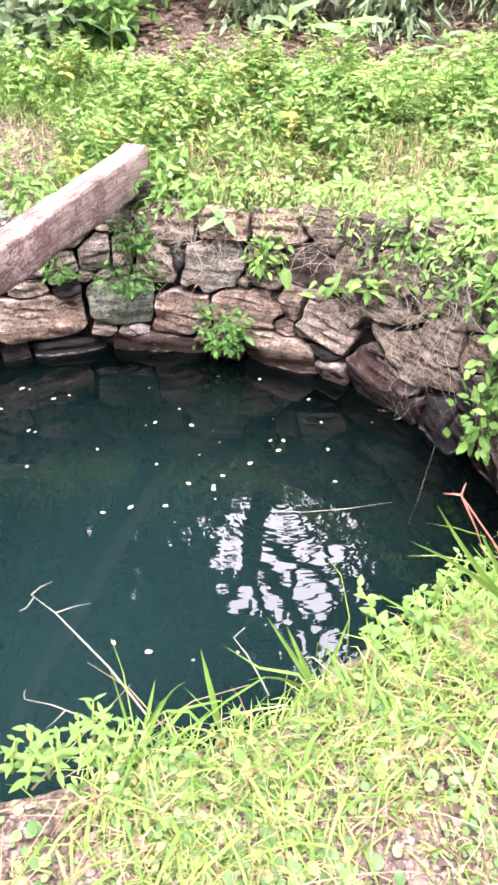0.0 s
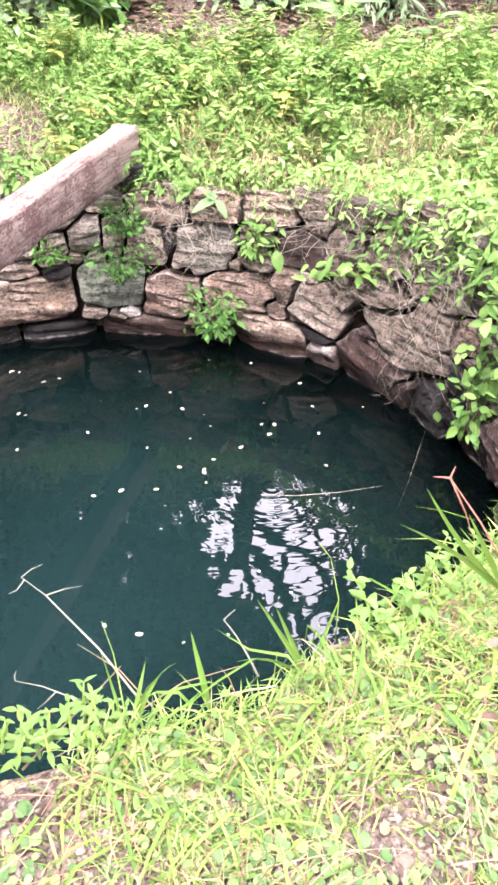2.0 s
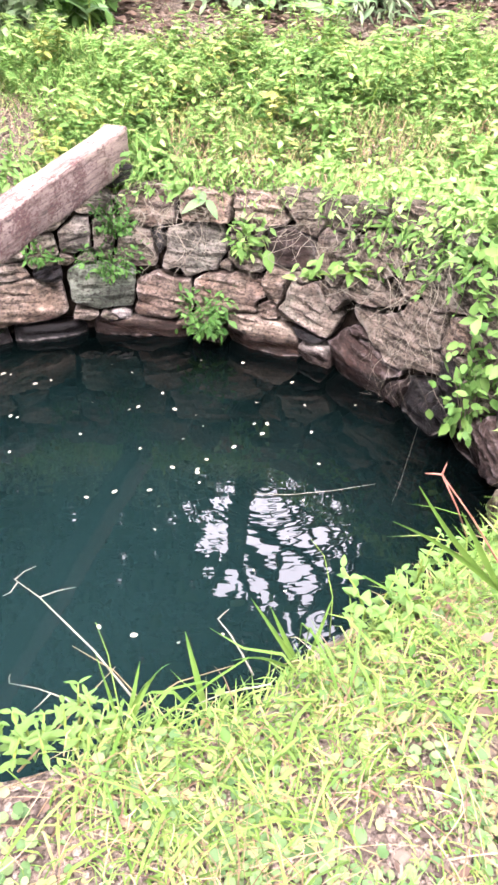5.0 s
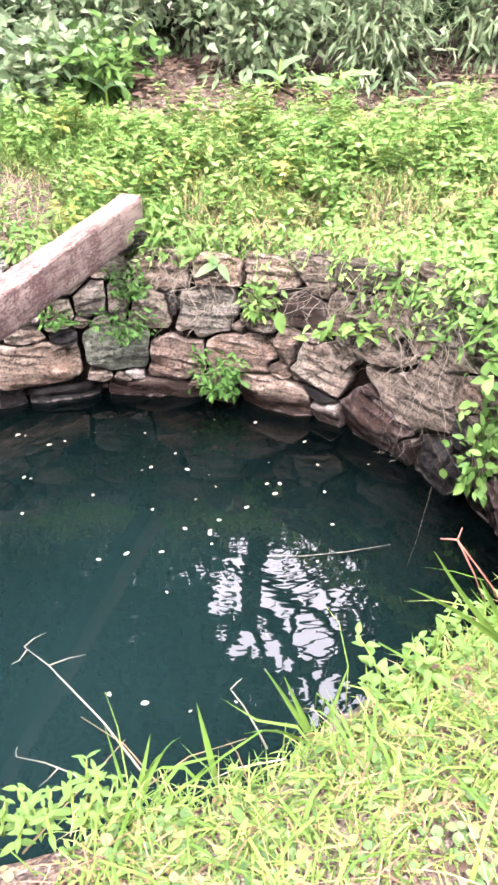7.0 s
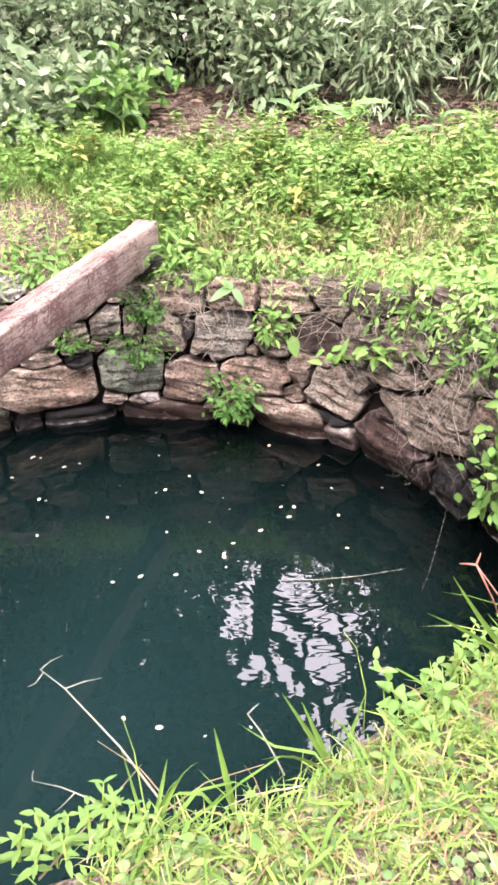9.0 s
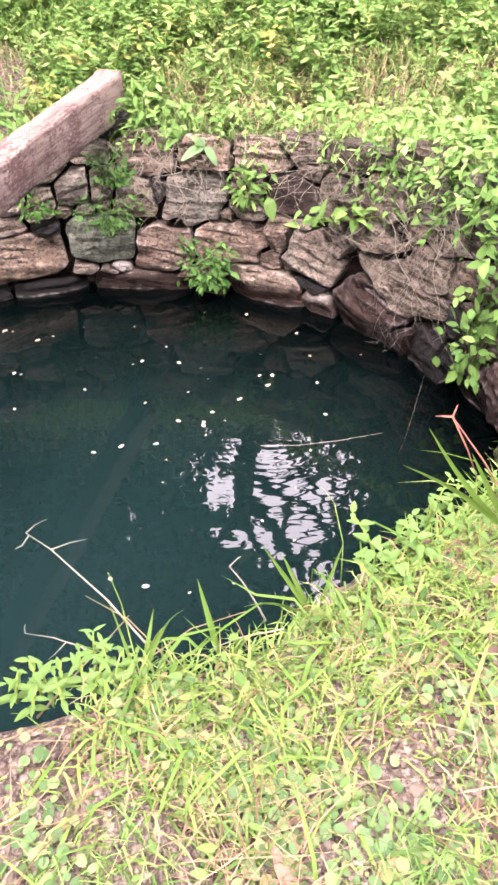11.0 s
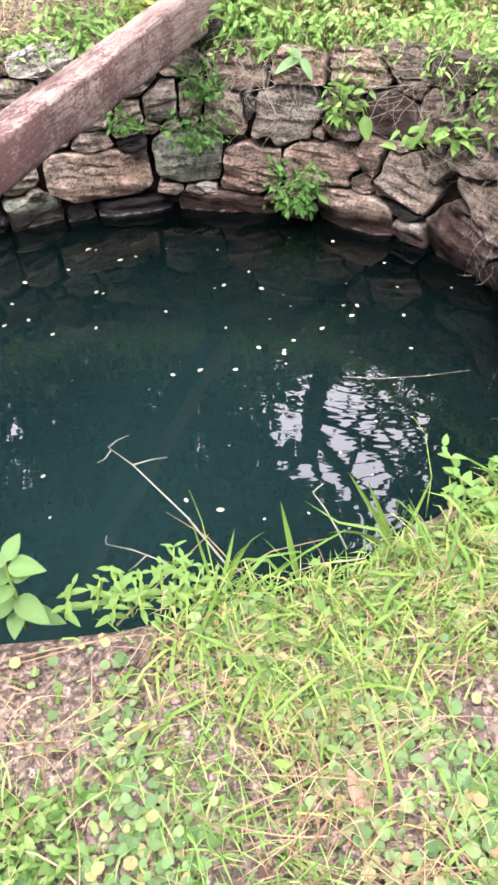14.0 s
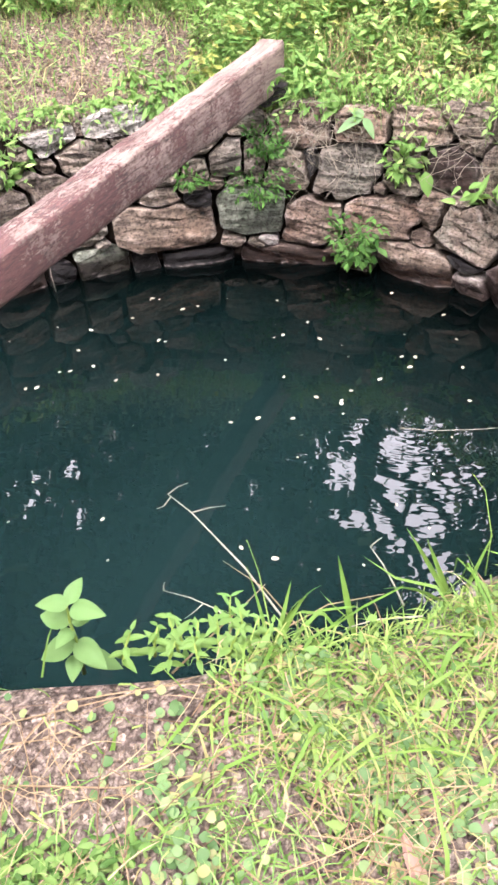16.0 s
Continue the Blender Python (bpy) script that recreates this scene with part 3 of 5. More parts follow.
def weeds(name, label, seed, n, box, size, mat, tall=0.12, keep=None, clear=0.10, slim=(0.4, 0.6), rounded=False, stand=(-0.3, 0.7)):
    rng = np.random.default_rng(seed)
    x, y = scatter(rng, n, *box, clear)
    if keep is not None:
        ok = rng.random(len(x)) < keep(x, y)
        x, y = x[ok], y[ok]
    m = len(x)
    hump = waves(x, y, 5.0, seed)
    z = bank(x, y) + tall * (0.45 + 0.55 * smooth(4.5, 3.8, np.where(y < 5, y, 3))) * (0.15 + 0.85 * rng.random(m) ** 1.3) * (0.35 + hump)
    ang = rng.uniform(0, 2 * np.pi, m)
    axis = np.stack([np.cos(ang), np.sin(ang) - 0.2, rng.uniform(*stand, m)], 1)
    up = np.stack([rng.normal(0, 0.4, m), rng.normal(-0.25, 0.4, m), np.ones(m)], 1)
    L = rng.uniform(*size, m) * (1.0 if rounded else 0.6 + 0.8 * waves(x, y, 6.5, seed + 3))
    v, f = leaf_arrays(rng, np.stack([x, y, z], 1), axis, up, L, L * rng.uniform(*slim, m), round_=rounded)
    return tagged(new(name, quick_mesh(name, v, f, mat)), label, "plants", kind="stuff")


def turf(name, label, seed, n, box, length, width, mat, keep=None, clear=0.08, curl=0.7, toward=None):
    rng = np.random.default_rng(seed)
    x, y = scatter(rng, n, *box, clear)
    if keep is not None:
        ok = rng.random(len(x)) < keep(x, y)
        x, y = x[ok], y[ok]
    m = len(x)
    ang = rng.uniform(0, 2 * np.pi, m)
    lean = np.stack([np.cos(ang), np.sin(ang), np.zeros(m)], 1)
    if toward is not None:
        lean = lean + np.array([*toward, 0.0])
    v, f = blade_arrays(rng, np.stack([x, y, bank(x, y) - 0.01], 1), lean, rng.uniform(*length, m), rng.uniform(*width, m), curl)
    return tagged(new(name, quick_mesh(name, v, f, mat)), label, "grass", kind="stuff")


def ribbon(points, width):
    """A thin flat strand through points (k,3); one island."""
    p = np.asarray(points, dtype=float)
    d = unit(np.gradient(p, axis=0))
    s = unit(np.cross(d, np.array([0.13, 0.07, 1.0])))
    w = width * np.linspace(1.0, 0.4, len(p))[:, None] * 0.5
    v = np.stack([p - s * w, p + s * w], 1).reshape(-1, 3)
    f = []
    for i in range(len(p) - 1):
        a = 2 * i
        f += [(a, a + 1, a + 3), (a, a + 3, a + 2)]
    return v, np.array(f)


def straw(name, label, seed, n, box, length, width, mat, keep=None, lift=0.02, clear=0.05):
    rng = np.random.default_rng(seed)
    x, y = scatter(rng, n, *box, clear)
    if keep is not None:
        ok = rng.random(len(x)) < keep(x, y)
        x, y = x[ok], y[ok]
    out = []
    for a, b in zip(x, y):
        L, t, bend = rng.uniform(*length), rng.uniform(0, 2 * math.pi), rng.normal(0, 0.7)
        s = np.linspace(0, 1, 6)
        ang = t + bend * s
        px, py = a + np.cumsum(np.cos(ang)) * L / 6, b + np.cumsum(np.sin(ang)) * L / 6
        if np.any(np.hypot(px - POND[0], py - POND[1]) < rim(np.degrees(np.arctan2(py - POND[1], px - POND[0]))) + 0.06):
            continue
        pz = bank(px, py) + 0.004 + rng.uniform(0.2, 1.0) * lift * np.sin(math.pi * s) + rng.uniform(0, lift)
        out.append(ribbon(np.stack([px, py, pz], 1), rng.uniform(*width)))
    v, f = joined(out)
    return tagged(new(name, quick_mesh(name, v, f, mat)), label, "dry grass", kind="stuff")


def bare_far(x, y):
    return 1 - 0.93 * smooth(-0.72, -0.95, x) * smooth(4.05, 3.75, y) * smooth(-2.6, -2.2, x)


def straw_zone(x, y):
    """The worn, strawy strip above the wall where few weeds grow."""
    return 1 - 0.72 * smooth(3.7, 3.35, y + 0.15 * np.sin(5 * x)) * smooth(-0.40, -0.25, x) * smooth(1.15, 0.75, x)


def strip_far(x, y):
    """Weeds thin out before the shrubs, where bare soil and litter show."""
    return smooth(4.42, 4.16, y + 0.08 * np.sin(2.3 * x) - 0.4 * smooth(-0.5, -1.1, x)) * smooth(2.8, 2.0, x + 0.2 * np.sin(4 * y)) * 0.985 + 0.015


weeds("far_weeds", "bright light-green leafy weeds covering the rising bank", 1, 36000, (-2.4, 2.8, 3.0, 5.2), (0.020, 0.052), M_WEED, tall=0.17, slim=(0.28, 0.48), keep=lambda x, y: straw_zone(x, y) * bare_far(x, y) * strip_far(x, y) * np.clip(0.45 + waves(x, y, 3.1, 5), 0.3, 1))
turf("low_grass", "low dense green grass under the weeds of the bank", 10, 60000, (-2.4, 2.8, 3.0, 5.0), (0.04, 0.10), (0.004, 0.008), M_GRASS, keep=lambda x, y: straw_zone(x, y) * bare_far(x, y) * strip_far(x, y), curl=1.5)
weeds("yellowed_weeds", "yellowing low weeds scattered over the rising bank", 11, 2600, (-0.8, 2.8, 3.05, 4.6), (0.02, 0.05), M_YELLOW, tall=0.18, keep=lambda x, y: waves(x, y, 3.7, 2) ** 1.5)
turf("far_grass", "bright green grass blades among the weeds of the bank", 2, 70000, (-2.4, 2.8, 3.0, 5.1), (0.09, 0.25), (0.003, 0.008), M_GRASS, keep=lambda x, y: (0.3 + 0.7 * straw_zone(x, y)) * bare_far(x, y) * strip_far(x, y) * np.clip(waves(x, y, 2.6, 9) + 0.25, 0.1, 1), curl=1.7)
straw("far_straw", "pale dry stems and straw lying on the bank", 12, 5600, (-0.6, 2.4, 2.6, 4.3), (0.06, 0.24), (0.002, 0.005), M_HAY, lift=0.055, keep=lambda x, y: np.clip(smooth(4.3, 3.3, y) * waves(x, y, 4.2, 7) * 1.6, 0.05, 1), clear=0.1)
straw("dry_stems", "brown dry stems tangled among the weeds above the wall", 15, 1100, (-0.35, 1.2, 3.1, 3.6), (0.08, 0.26), (0.002, 0.0045), M_HAY, lift=0.07, keep=lambda x, y: np.clip(waves(x, y, 5, 4) * 2.2 - 0.5, 0.05, 1), clear=0.1)
straw("bare_patch_straw", "dry stems over the bare soil of the bank", 13, 1700, (-2.4, -0.6, 3.0, 4.0), (0.06, 0.25), (0.0015, 0.0035), M_STRAW, lift=0.04)
weeds("bare_patch_seedlings", "small seedlings on the bare soil of the bank", 14, 900, (-2.3, -0.7, 3.0, 3.9), (0.02, 0.05), M_HERB, tall=0.09, keep=lambda x, y: np.clip(waves(x, y, 7, 3) * 1.8 - 0.7, 0, 1))


def lip_keep(x, y):
    """Thick along the pond's edge, thinner behind, none on the bare patch."""
    r = np.hypot(x - POND[0], y - POND[1]) - rim(np.degrees(np.arctan2(y - POND[1], x - POND[0])))
    left = smooth(-0.22, -0.34, x + 0.3 * (y - 0.7))
    edge = smooth(0.37, 0.12, r + 0.10 * (waves(x, y, 11, 3) - 0.5))
    return (0.03 + 0.97 * edge) * (1 - 0.97 * left) + 0.008


def soil_keep(x, y):
    """Where the near bank is overgrown with creepers: everywhere but on the bare patch and its worn spots."""
    left = smooth(-0.22, -0.36, x + 0.25 * (y - 0.5)) * smooth(0.24, 0.36, y)
    return np.clip((1 - 0.93 * left) * (-0.2 + 1.7 * waves(x, y, 9, 4)), 0, 1)


def tufted(k, seed, low=0.3):
    """Grass that stands in tufts with worn gaps between."""
    return lambda x, y: lip_keep(x, y) * np.clip(3.4 * waves(x, y, k, seed) * waves(y, x, k * 1.7, seed + 2), low, 1)


turf("near_grass", "bright green grass along the near bank's edge", 3, 80000, (-1.3, 1.7, 0.15, 1.9), (0.035, 0.11), (0.0022, 0.005), M_TURF, keep=tufted(17, 3), curl=1.9, clear=0.0, toward=(0.3, 0.2))
turf("near_tall_grass", "longer grass blades leaning over the near bank's edge", 31, 900, (-0.4, 1.5, 0.3, 1.7), (0.10, 0.24), (0.004, 0.0085), M_BLADE, keep=lambda x, y: lip_keep(x, y) * 0.8, curl=2.1, clear=-0.02, toward=(-0.3, 0.4))
turf("sparse_grass", "short grass and sprouts between the creepers", 49, 9000, (-0.35, 1.2, 0.15, 0.75), (0.02, 0.07), (0.002, 0.005), M_TURF, keep=lambda x, y: soil_keep(x, y) * np.clip(2.2 * waves(x, y, 15, 7) - 0.4, 0.05, 1), curl=2.2)
turf("lying_blades", "broad grass blades lying over the worn soil", 45, 340, (-0.30, 1.2, 0.2, 0.95), (0.08, 0.17), (0.004, 0.0085), M_TURF, keep=lambda x, y: np.clip(waves(x, y, 6, 2) * 1.4, 0.2, 1), curl=2.6, toward=(0.4, -0.5))
weeds("near_weeds", "small light-green weeds in the grass of the near bank", 32, 5000, (-1.3, 1.7, 0.15, 1.9), (0.012, 0.028), M_SPROUT, tall=0.06, keep=lip_keep, clear=0.02)
weeds("creeper_leaves", "small round pale-green creeper leaves on the soil", 33, 17000, (-1.0, 1.2, 0.05, 1.0), (0.011, 0.021), M_CREEP, tall=0.022, keep=lambda x, y: soil_keep(x, y) * np.clip(3.0 * waves(x, y, 13, 1) - 0.7, 0.02, 1), clear=0.03, slim=(0.85, 1.05), rounded=True, stand=(-0.12, 0.18))
weeds("creeper_seedlings", "tiny round creeper leaves between the larger ones", 46, 6500, (-1.0, 1.2, 0.05, 0.95), (0.006, 0.012), M_CREEP, tall=0.012, keep=soil_keep, clear=0.03, slim=(0.85, 1.05), rounded=True, stand=(-0.15, 0.25))
straw("near_straw", "tangled dry straw and runners on the near soil", 34, 3400, (-1.1, 1.3, 0.05, 1.1), (0.04, 0.19), (0.001, 0.0028), M_STRAW, lift=0.03, keep=lambda x, y: np.clip(waves(x, y, 8, 5) * 2.6 - 0.8, 0.1, 1), clear=0.0)
straw("long_runners", "long dry runners crossing the bare soil", 35, 34, (-0.9, 0.9, 0.2, 0.6), (0.2, 0.42), (0.0018, 0.0036), M_STRAW, lift=0.02, clear=0.0)
weeds("corner_seedlings", "dense fresh seedlings on the trodden soil", 36, 1500, (-0.70, -0.30, 0.12, 0.385), (0.012, 0.028), M_SPROUT, tall=0.045, slim=(0.35, 0.6))
straw("straw_patch", "matted pinkish straw on the worn soil", 44, 150, (-0.07, 0.15, 0.28, 0.53), (0.04, 0.15), (0.001, 0.002), M_STRAW, lift=0.03, clear=0.0)
turf("dry_grass", "withered yellow-brown grass among the green of the near bank", 30, 9000, (-1.0, 1.7, 0.15, 1.9), (0.05, 0.14), (0.0018, 0.004), M_STRAW, keep=lambda x, y: lip_keep(x, y) * np.clip(waves(x, y, 12, 2) * 2.4 - 0.9, 0.04, 1), curl=2.2, clear=0.0)
weeds("withered_leaves", "brown withered leaves caught in the near grass", 47, 260, (-0.3, 1.2, 0.2, 1.2), (0.02, 0.05), M_LITTER, tall=0.03, keep=lambda x, y: np.clip(waves(x, y, 7, 9) * 1.8 - 0.5, 0, 1), clear=0.02, slim=(0.3, 0.5), stand=(-0.2, 0.4))
turf("fine_grass", "fine blue-green grass on the trodden soil", 37, 2600, (-0.5, 0.5, 0.05, 0.45), (0.04, 0.11), (0.002, 0.004), M_GRASS, keep=lambda x, y: np.clip(waves(x, y, 8, 6) * 2.0 - 0.6, 0, 1), curl=1.6, toward=(0.5, -0.4))


def clearing(x, y):
    """The clearing's turf: none where the finer plants stand, thinning out towards the wood."""
    inner = (np.abs(x + 0.05) < 1.3) & (y > 0.1) & (y < 2)
    upper = (x > -2.4) & (x < 2.8) & (y > 3.0)
    return np.where(inner | upper, 0.0, np.clip(waves(x, y, 1.7, 8) * 1.3, 0.1, 1) * smooth(5.5, 3.5, np.hypot(x, y - 1.5)))


turf("clearing_grass", "short grass over the rest of the clearing", 38, 26000, (-5, 5.5, -3.5, 6.0), (0.06, 0.18), (0.004, 0.009), M_GRASS, keep=clearing, clear=0.1, curl=1.2)
weeds("clearing_weeds", "low weeds over the rest of the clearing", 39, 16000, (-5, 5.5, -3.5, 6.0), (0.03, 0.07), M_WEED, tall=0.1, keep=clearing, clear=0.1)


def pebbles(name, label, seed, n, box, size, keep=None):
    rng = np.random.default_rng(seed)
    x, y = scatter(rng, n, *box, 0.13)
    if keep is not None:
        ok = rng.random(len(x)) < keep(x, y)
        x, y = x[ok], y[ok]
    bm = bmesh.new()
    bmesh.ops.create_icosphere(bm, subdivisions=1, radius=1.0)
    bv = np.array([tuple(v.co) for v in bm.verts])
    bf = np.array([[v.index for v in f.verts] for f in bm.faces])
    bm.free()
    m = len(x)
    s = rng.uniform(*size, m) * rng.uniform(0.5, 1.0, m)
    v = bv[None] * (s[:, None] * rng.uniform(0.7, 1.3, (m, 3)) * np.array([1, 1, 0.6]))[:, None] * rng.uniform(0.5, 1.3, (m, len(bv), 1))
    v = v + np.stack([x, y, bank(x, y) + s * 0.05], 1)[:, None]
    f = (np.arange(m)[:, None, None] * len(bv) + bf[None]).reshape(-1, 3)
    me = quick_mesh(name, v.reshape(-1, 3), f, M_PEBBLE)
    me.shade_flat()
    return tagged(new(name, me), label, "gravel", kind="stuff")


pebbles("pebbles", "small grey and tan pebbles in the trodden soil", 41, 5000, (-1.2, 0.9, 0.1, 0.8), (0.002, 0.008))
pebbles("soil_crumbs", "brown crumbs and small stones on the bare soil", 48, 600, (-0.9, 0.5, 0.2, 0.75), (0.005, 0.012))
pebbles("bank_gravel", "loose stones and crumbs on the bare bank", 42, 700, (-2.4, -0.5, 3.0, 4.0), (0.006, 0.02))
weeds("leaf_litter", "brown fallen leaves on the soil under the shrubs", 43, 9000, (-2.0, 2.8, 4.2, 5.8), (0.03, 0.075), M_LITTER, tall=0.03, stand=(-0.1, 0.2))

# ---------------------------------------------------------------- single plants
def one_leaf(name, pos, tip, up, width, mat, parent, droop=0.12, rounded=False):
    """A single leaf: a fine strip with a sunken midrib, pointed at its tip, bending down."""
    pos, tip, up = np.array(pos, dtype=float), np.array(tip, dtype=float), np.array(up, dtype=float)
    ax = tip - pos
    L = float(np.linalg.norm(ax))
    ax = ax / L
    side = unit(np.cross(ax, up))
    nrm = np.cross(side, ax)
    st = np.linspace(0, 1, 9)
    wide = np.sin(math.pi * st ** 0.8) ** 0.8 * (1 - 0.25 * st)
    wide[0], wide[-1] = 0.04, 0.0
    rows = []
    for t, w in zip(st, wide):
        c = pos + ax * L * t - nrm * L * droop * t * t
        ruffle = 0.03 * L * math.sin(9 * t + L * 700)
        for k in (-1.0, -0.5, 0.0, 0.5, 1.0):
            rows.append(c + side * k * w * width * 0.5 + nrm * (abs(k) * 0.22 * w * width + 0.4 * ruffle * k * w))
    f = []
    for i in range(8):
        for k in range(4):
            q = 5 * i + k
            f += [(q, q + 1, q + 6), (q, q + 6, q + 5)]
    return part(name, quick_mesh(name, np.array(rows), np.array(f), mat), parent)


def base_empty(name, at, label, category, group=""):
    ob = new(name)
    ob.location = at
    bpy.context.view_layer.update()
    return tagged(ob, label, category, group)


def stem_part(name, points, radii, mat, parent, sides=5):
    v, f = tube_arrays(points, radii, sides)
    return part(name, quick_mesh(name, v, f, mat), parent)


def make_herb(name, label, base, height, nodes, leaf, width, mat, lean=(0, 0), seed=0, rounded=False, droop=0.2, category="plant"):
    """An upright herb: a stem with pairs of leaves, smaller to the top."""
    rng = random.Random(seed)
    ob = base_empty(name, base, label, category)
    pts = [(lean[0] * s * s, lean[1] * s * s, height * s) for s in (0, 0.25, 0.5, 0.75, 1.0)]
    stem_part("stem", pts, [0.0035, 0.003, 0.0026, 0.002, 0.0012], M_STEM, ob)
    turn = rng.uniform(0, 180)
    for i in range(nodes):
        s = 0.25 + 0.75 * i / max(1, nodes - 1)
        p = Vector((lean[0] * s * s, lean[1] * s * s, height * s))
        turn += 78 + rng.uniform(-30, 30)
        for k in (0, 180):
            a = math.radians(turn + k + rng.uniform(-10, 10))
            L = leaf * (1.15 - 0.55 * s) * rng.uniform(0.8, 1.15)
            rise = rng.uniform(-0.45, 0.45) + 0.4 * s
            tip = p + Vector((math.cos(a), math.sin(a), rise)).normalized() * L
            one_leaf("leaf", p, tip, (0.05, -0.2, 1), L * width, mat, ob, droop, rounded)
    return ob


def make_bush(name, label, base, radius, height, stems, n, leaf, mat, seed, slim=(0.3, 0.45), category="shrub", tilt=0.5):
    """A shrub: bent stems and a crown of many leaves with an uneven outline."""
    rng = np.random.default_rng(seed)
    ob = base_empty(name, base, label, category)
    ends = []
    for i in range(stems):
        a = 2 * math.pi * i / stems + rng.uniform(-0.4, 0.4)
        rr, hh = radius * rng.uniform(0.3, 0.85), height * rng.uniform(0.6, 1.0)
        pts = [(rr * s ** 1.4 * math.cos(a), rr * s ** 1.4 * math.sin(a), hh * s - 0.02) for s in (0, 0.33, 0.66, 1.0)]
        k = 0.010 * height
        stem_part("stem", pts, [k, k * 0.8, k * 0.55, k * 0.25], M_BARK, ob)
        ends += pts[1:]
    ends = np.array(ends)
    c = ends[rng.integers(0, len(ends), n)]
    p = c + rng.normal(0, 1, (n, 3)) * np.array([radius * 0.26, radius * 0.26, height * 0.14])
    p[:, 2] = np.maximum(p[:, 2], 0.03)
    out = unit(p - np.array([0, 0, height * 0.35]))
    axis = out * 0.6 + rng.normal(0, 0.55, (n, 3)) + np.array([0, -0.15, -0.1])
    up = np.stack([rng.normal(0, tilt, n), rng.normal(-0.3, tilt, n), np.ones(n)], 1)
    L = rng.uniform(*leaf, n)
    v, f = leaf_arrays(rng, p, axis, up, L, L * rng.uniform(*slim, n), droop=0.25)
    part("foliage", quick_mesh("foliage", v, f, mat), ob)
    return ob


def make_blades(name, label, base, tips, width, mat, category="grass"):
    """A few long blades from one root: each tip (dx, dy, dz) with its arch."""
    ob = base_empty(name, base, label, category)
    for dx, dy, dz, arch in tips:
        s = np.linspace(0, 1, 8)
        p = np.stack([dx * s, dy * s, dz * s + arch * np.sin(math.pi * s * 0.9) * (1 if dz >= 0 else 1.0)], 1)
        d = unit(np.gradient(p, axis=0))
        side = unit(np.cross(d, np.array([0.0, 1.0, 0.35])))
        w = (width * np.array([0.6, 0.9, 1.0, 1.0, 0.85, 0.65, 0.4, 0.05]) * 0.5)[:, None]
        dip = np.cross(side, d) * w * 0.5
        v = np.stack([p - side * w, p + dip, p + side * w], 1).reshape(-1, 3)
        f = []
        for i in range(7):
            a = 3 * i
            f += [(a, a + 1, a + 4), (a, a + 4, a + 3), (a + 1, a + 2, a + 5), (a + 1, a + 5, a + 4)]
        part("blade", quick_mesh("blade", v, np.array(f), mat), ob)
    return ob


def make_twig(name, label, branches, r, mat, category="twig"):
    """A dry twig: branches are runs of points; the first is the stem, from its root."""
    ob = base_empty(name, branches[0][0], label, category)
    o = Vector(branches[0][0])
    for i, run in enumerate(branches):
        pts = [Vector(p) - o for p in run]
        k = r if i == 0 else r * 0.7
        stem_part("stem" if i == 0 else "side_twig", pts, [k * (1 - 0.6 * j / max(1, len(pts) - 1)) for j in range(len(pts))], mat, ob)
    return ob


# by the near edge
make_twig("forked_twig", "pale dry forked twig leaning out over the water", [[(-0.16, 0.80, 0.42), (-0.251, 0.90, 0.443), (-0.393, 1.06, 0.419), (-0.464, 1.127, 0.404)], [(-0.464, 1.127, 0.404), (-0.448, 1.15, 0.406), (-0.427, 1.17, 0.403)], [(-0.393, 1.06, 0.419), (-0.36, 1.09, 0.408), (-0.33, 1.11, 0.397)], [(-0.455, 1.118, 0.405), (-0.466, 1.095, 0.398), (-0.48, 1.085, 0.397)]], 0.0024, M_TWIG)
make_twig("straw_stalk", "long golden straw leaning over the water's edge", [[(-0.337, 0.66, 0.435), (-0.285, 0.72, 0.457), (-0.235, 0.80, 0.455), (-0.205, 0.86, 0.445)]], 0.0022, M_STRAW, "straw")
make_twig("straw_stalk", "pale straw crossing the water's edge", [[(-0.10, 0.715, 0.455), (-0.136, 0.76, 0.468), (-0.202, 0.84, 0.458), (-0.297, 0.92, 0.433)]], 0.002, M_STRAW, "straw")
make_twig("seed_stem", "thin green stem with a pale bud over the water", [[(-0.155, 0.68, 0.44), (-0.184, 0.76, 0.48), (-0.215, 0.86, 0.479), (-0.247, 0.93, 0.483)], [(-0.247, 0.93, 0.483), (-0.25, 0.937, 0.479), (-0.252, 0.942, 0.472)]], 0.0017, M_STEM)
make_twig("dry_twig", "pale dry twig with a pink bud over the water", [[(-0.20, 0.72, 0.44), (-0.279, 0.78, 0.462), (-0.34, 0.82, 0.437), (-0.402, 0.85, 0.413)], [(-0.402, 0.85, 0.413), (-0.404, 0.856, 0.42), (-0.402, 0.862, 0.425)], [(-0.31, 0.80, 0.45), (-0.33, 0.79, 0.432), (-0.345, 0.785, 0.42)]], 0.0018, M_TWIG)
make_twig("straw_stalk", "dry straw stalk lying along the water's edge", [[(-0.165, 0.73, 0.45), (-0.153, 0.74, 0.48), (-0.084, 0.80, 0.478), (0.014, 0.84, 0.472)]], 0.002, M_STRAW, "straw")
for seed, run in enumerate(([(-0.60, 0.53), (-0.41, 0.59), (-0.28, 0.635)], [(-0.56, 0.44), (-0.37, 0.455), (-0.22, 0.482), (-0.06, 0.53)], [(-0.50, 0.575), (-0.40, 0.60), (-0.31, 0.62), (-0.20, 0.62)], [(-0.62, 0.49), (-0.5, 0.515), (-0.42, 0.50)])):
    make_twig("straw_stalk", "long pale dry straw lying across the soil", [[(x, y, float(bank(x, y)) + 0.006 + 0.004 * (k % 2)) for k, (x, y) in enumerate(run)]], 0.0016, M_STRAW, "straw")
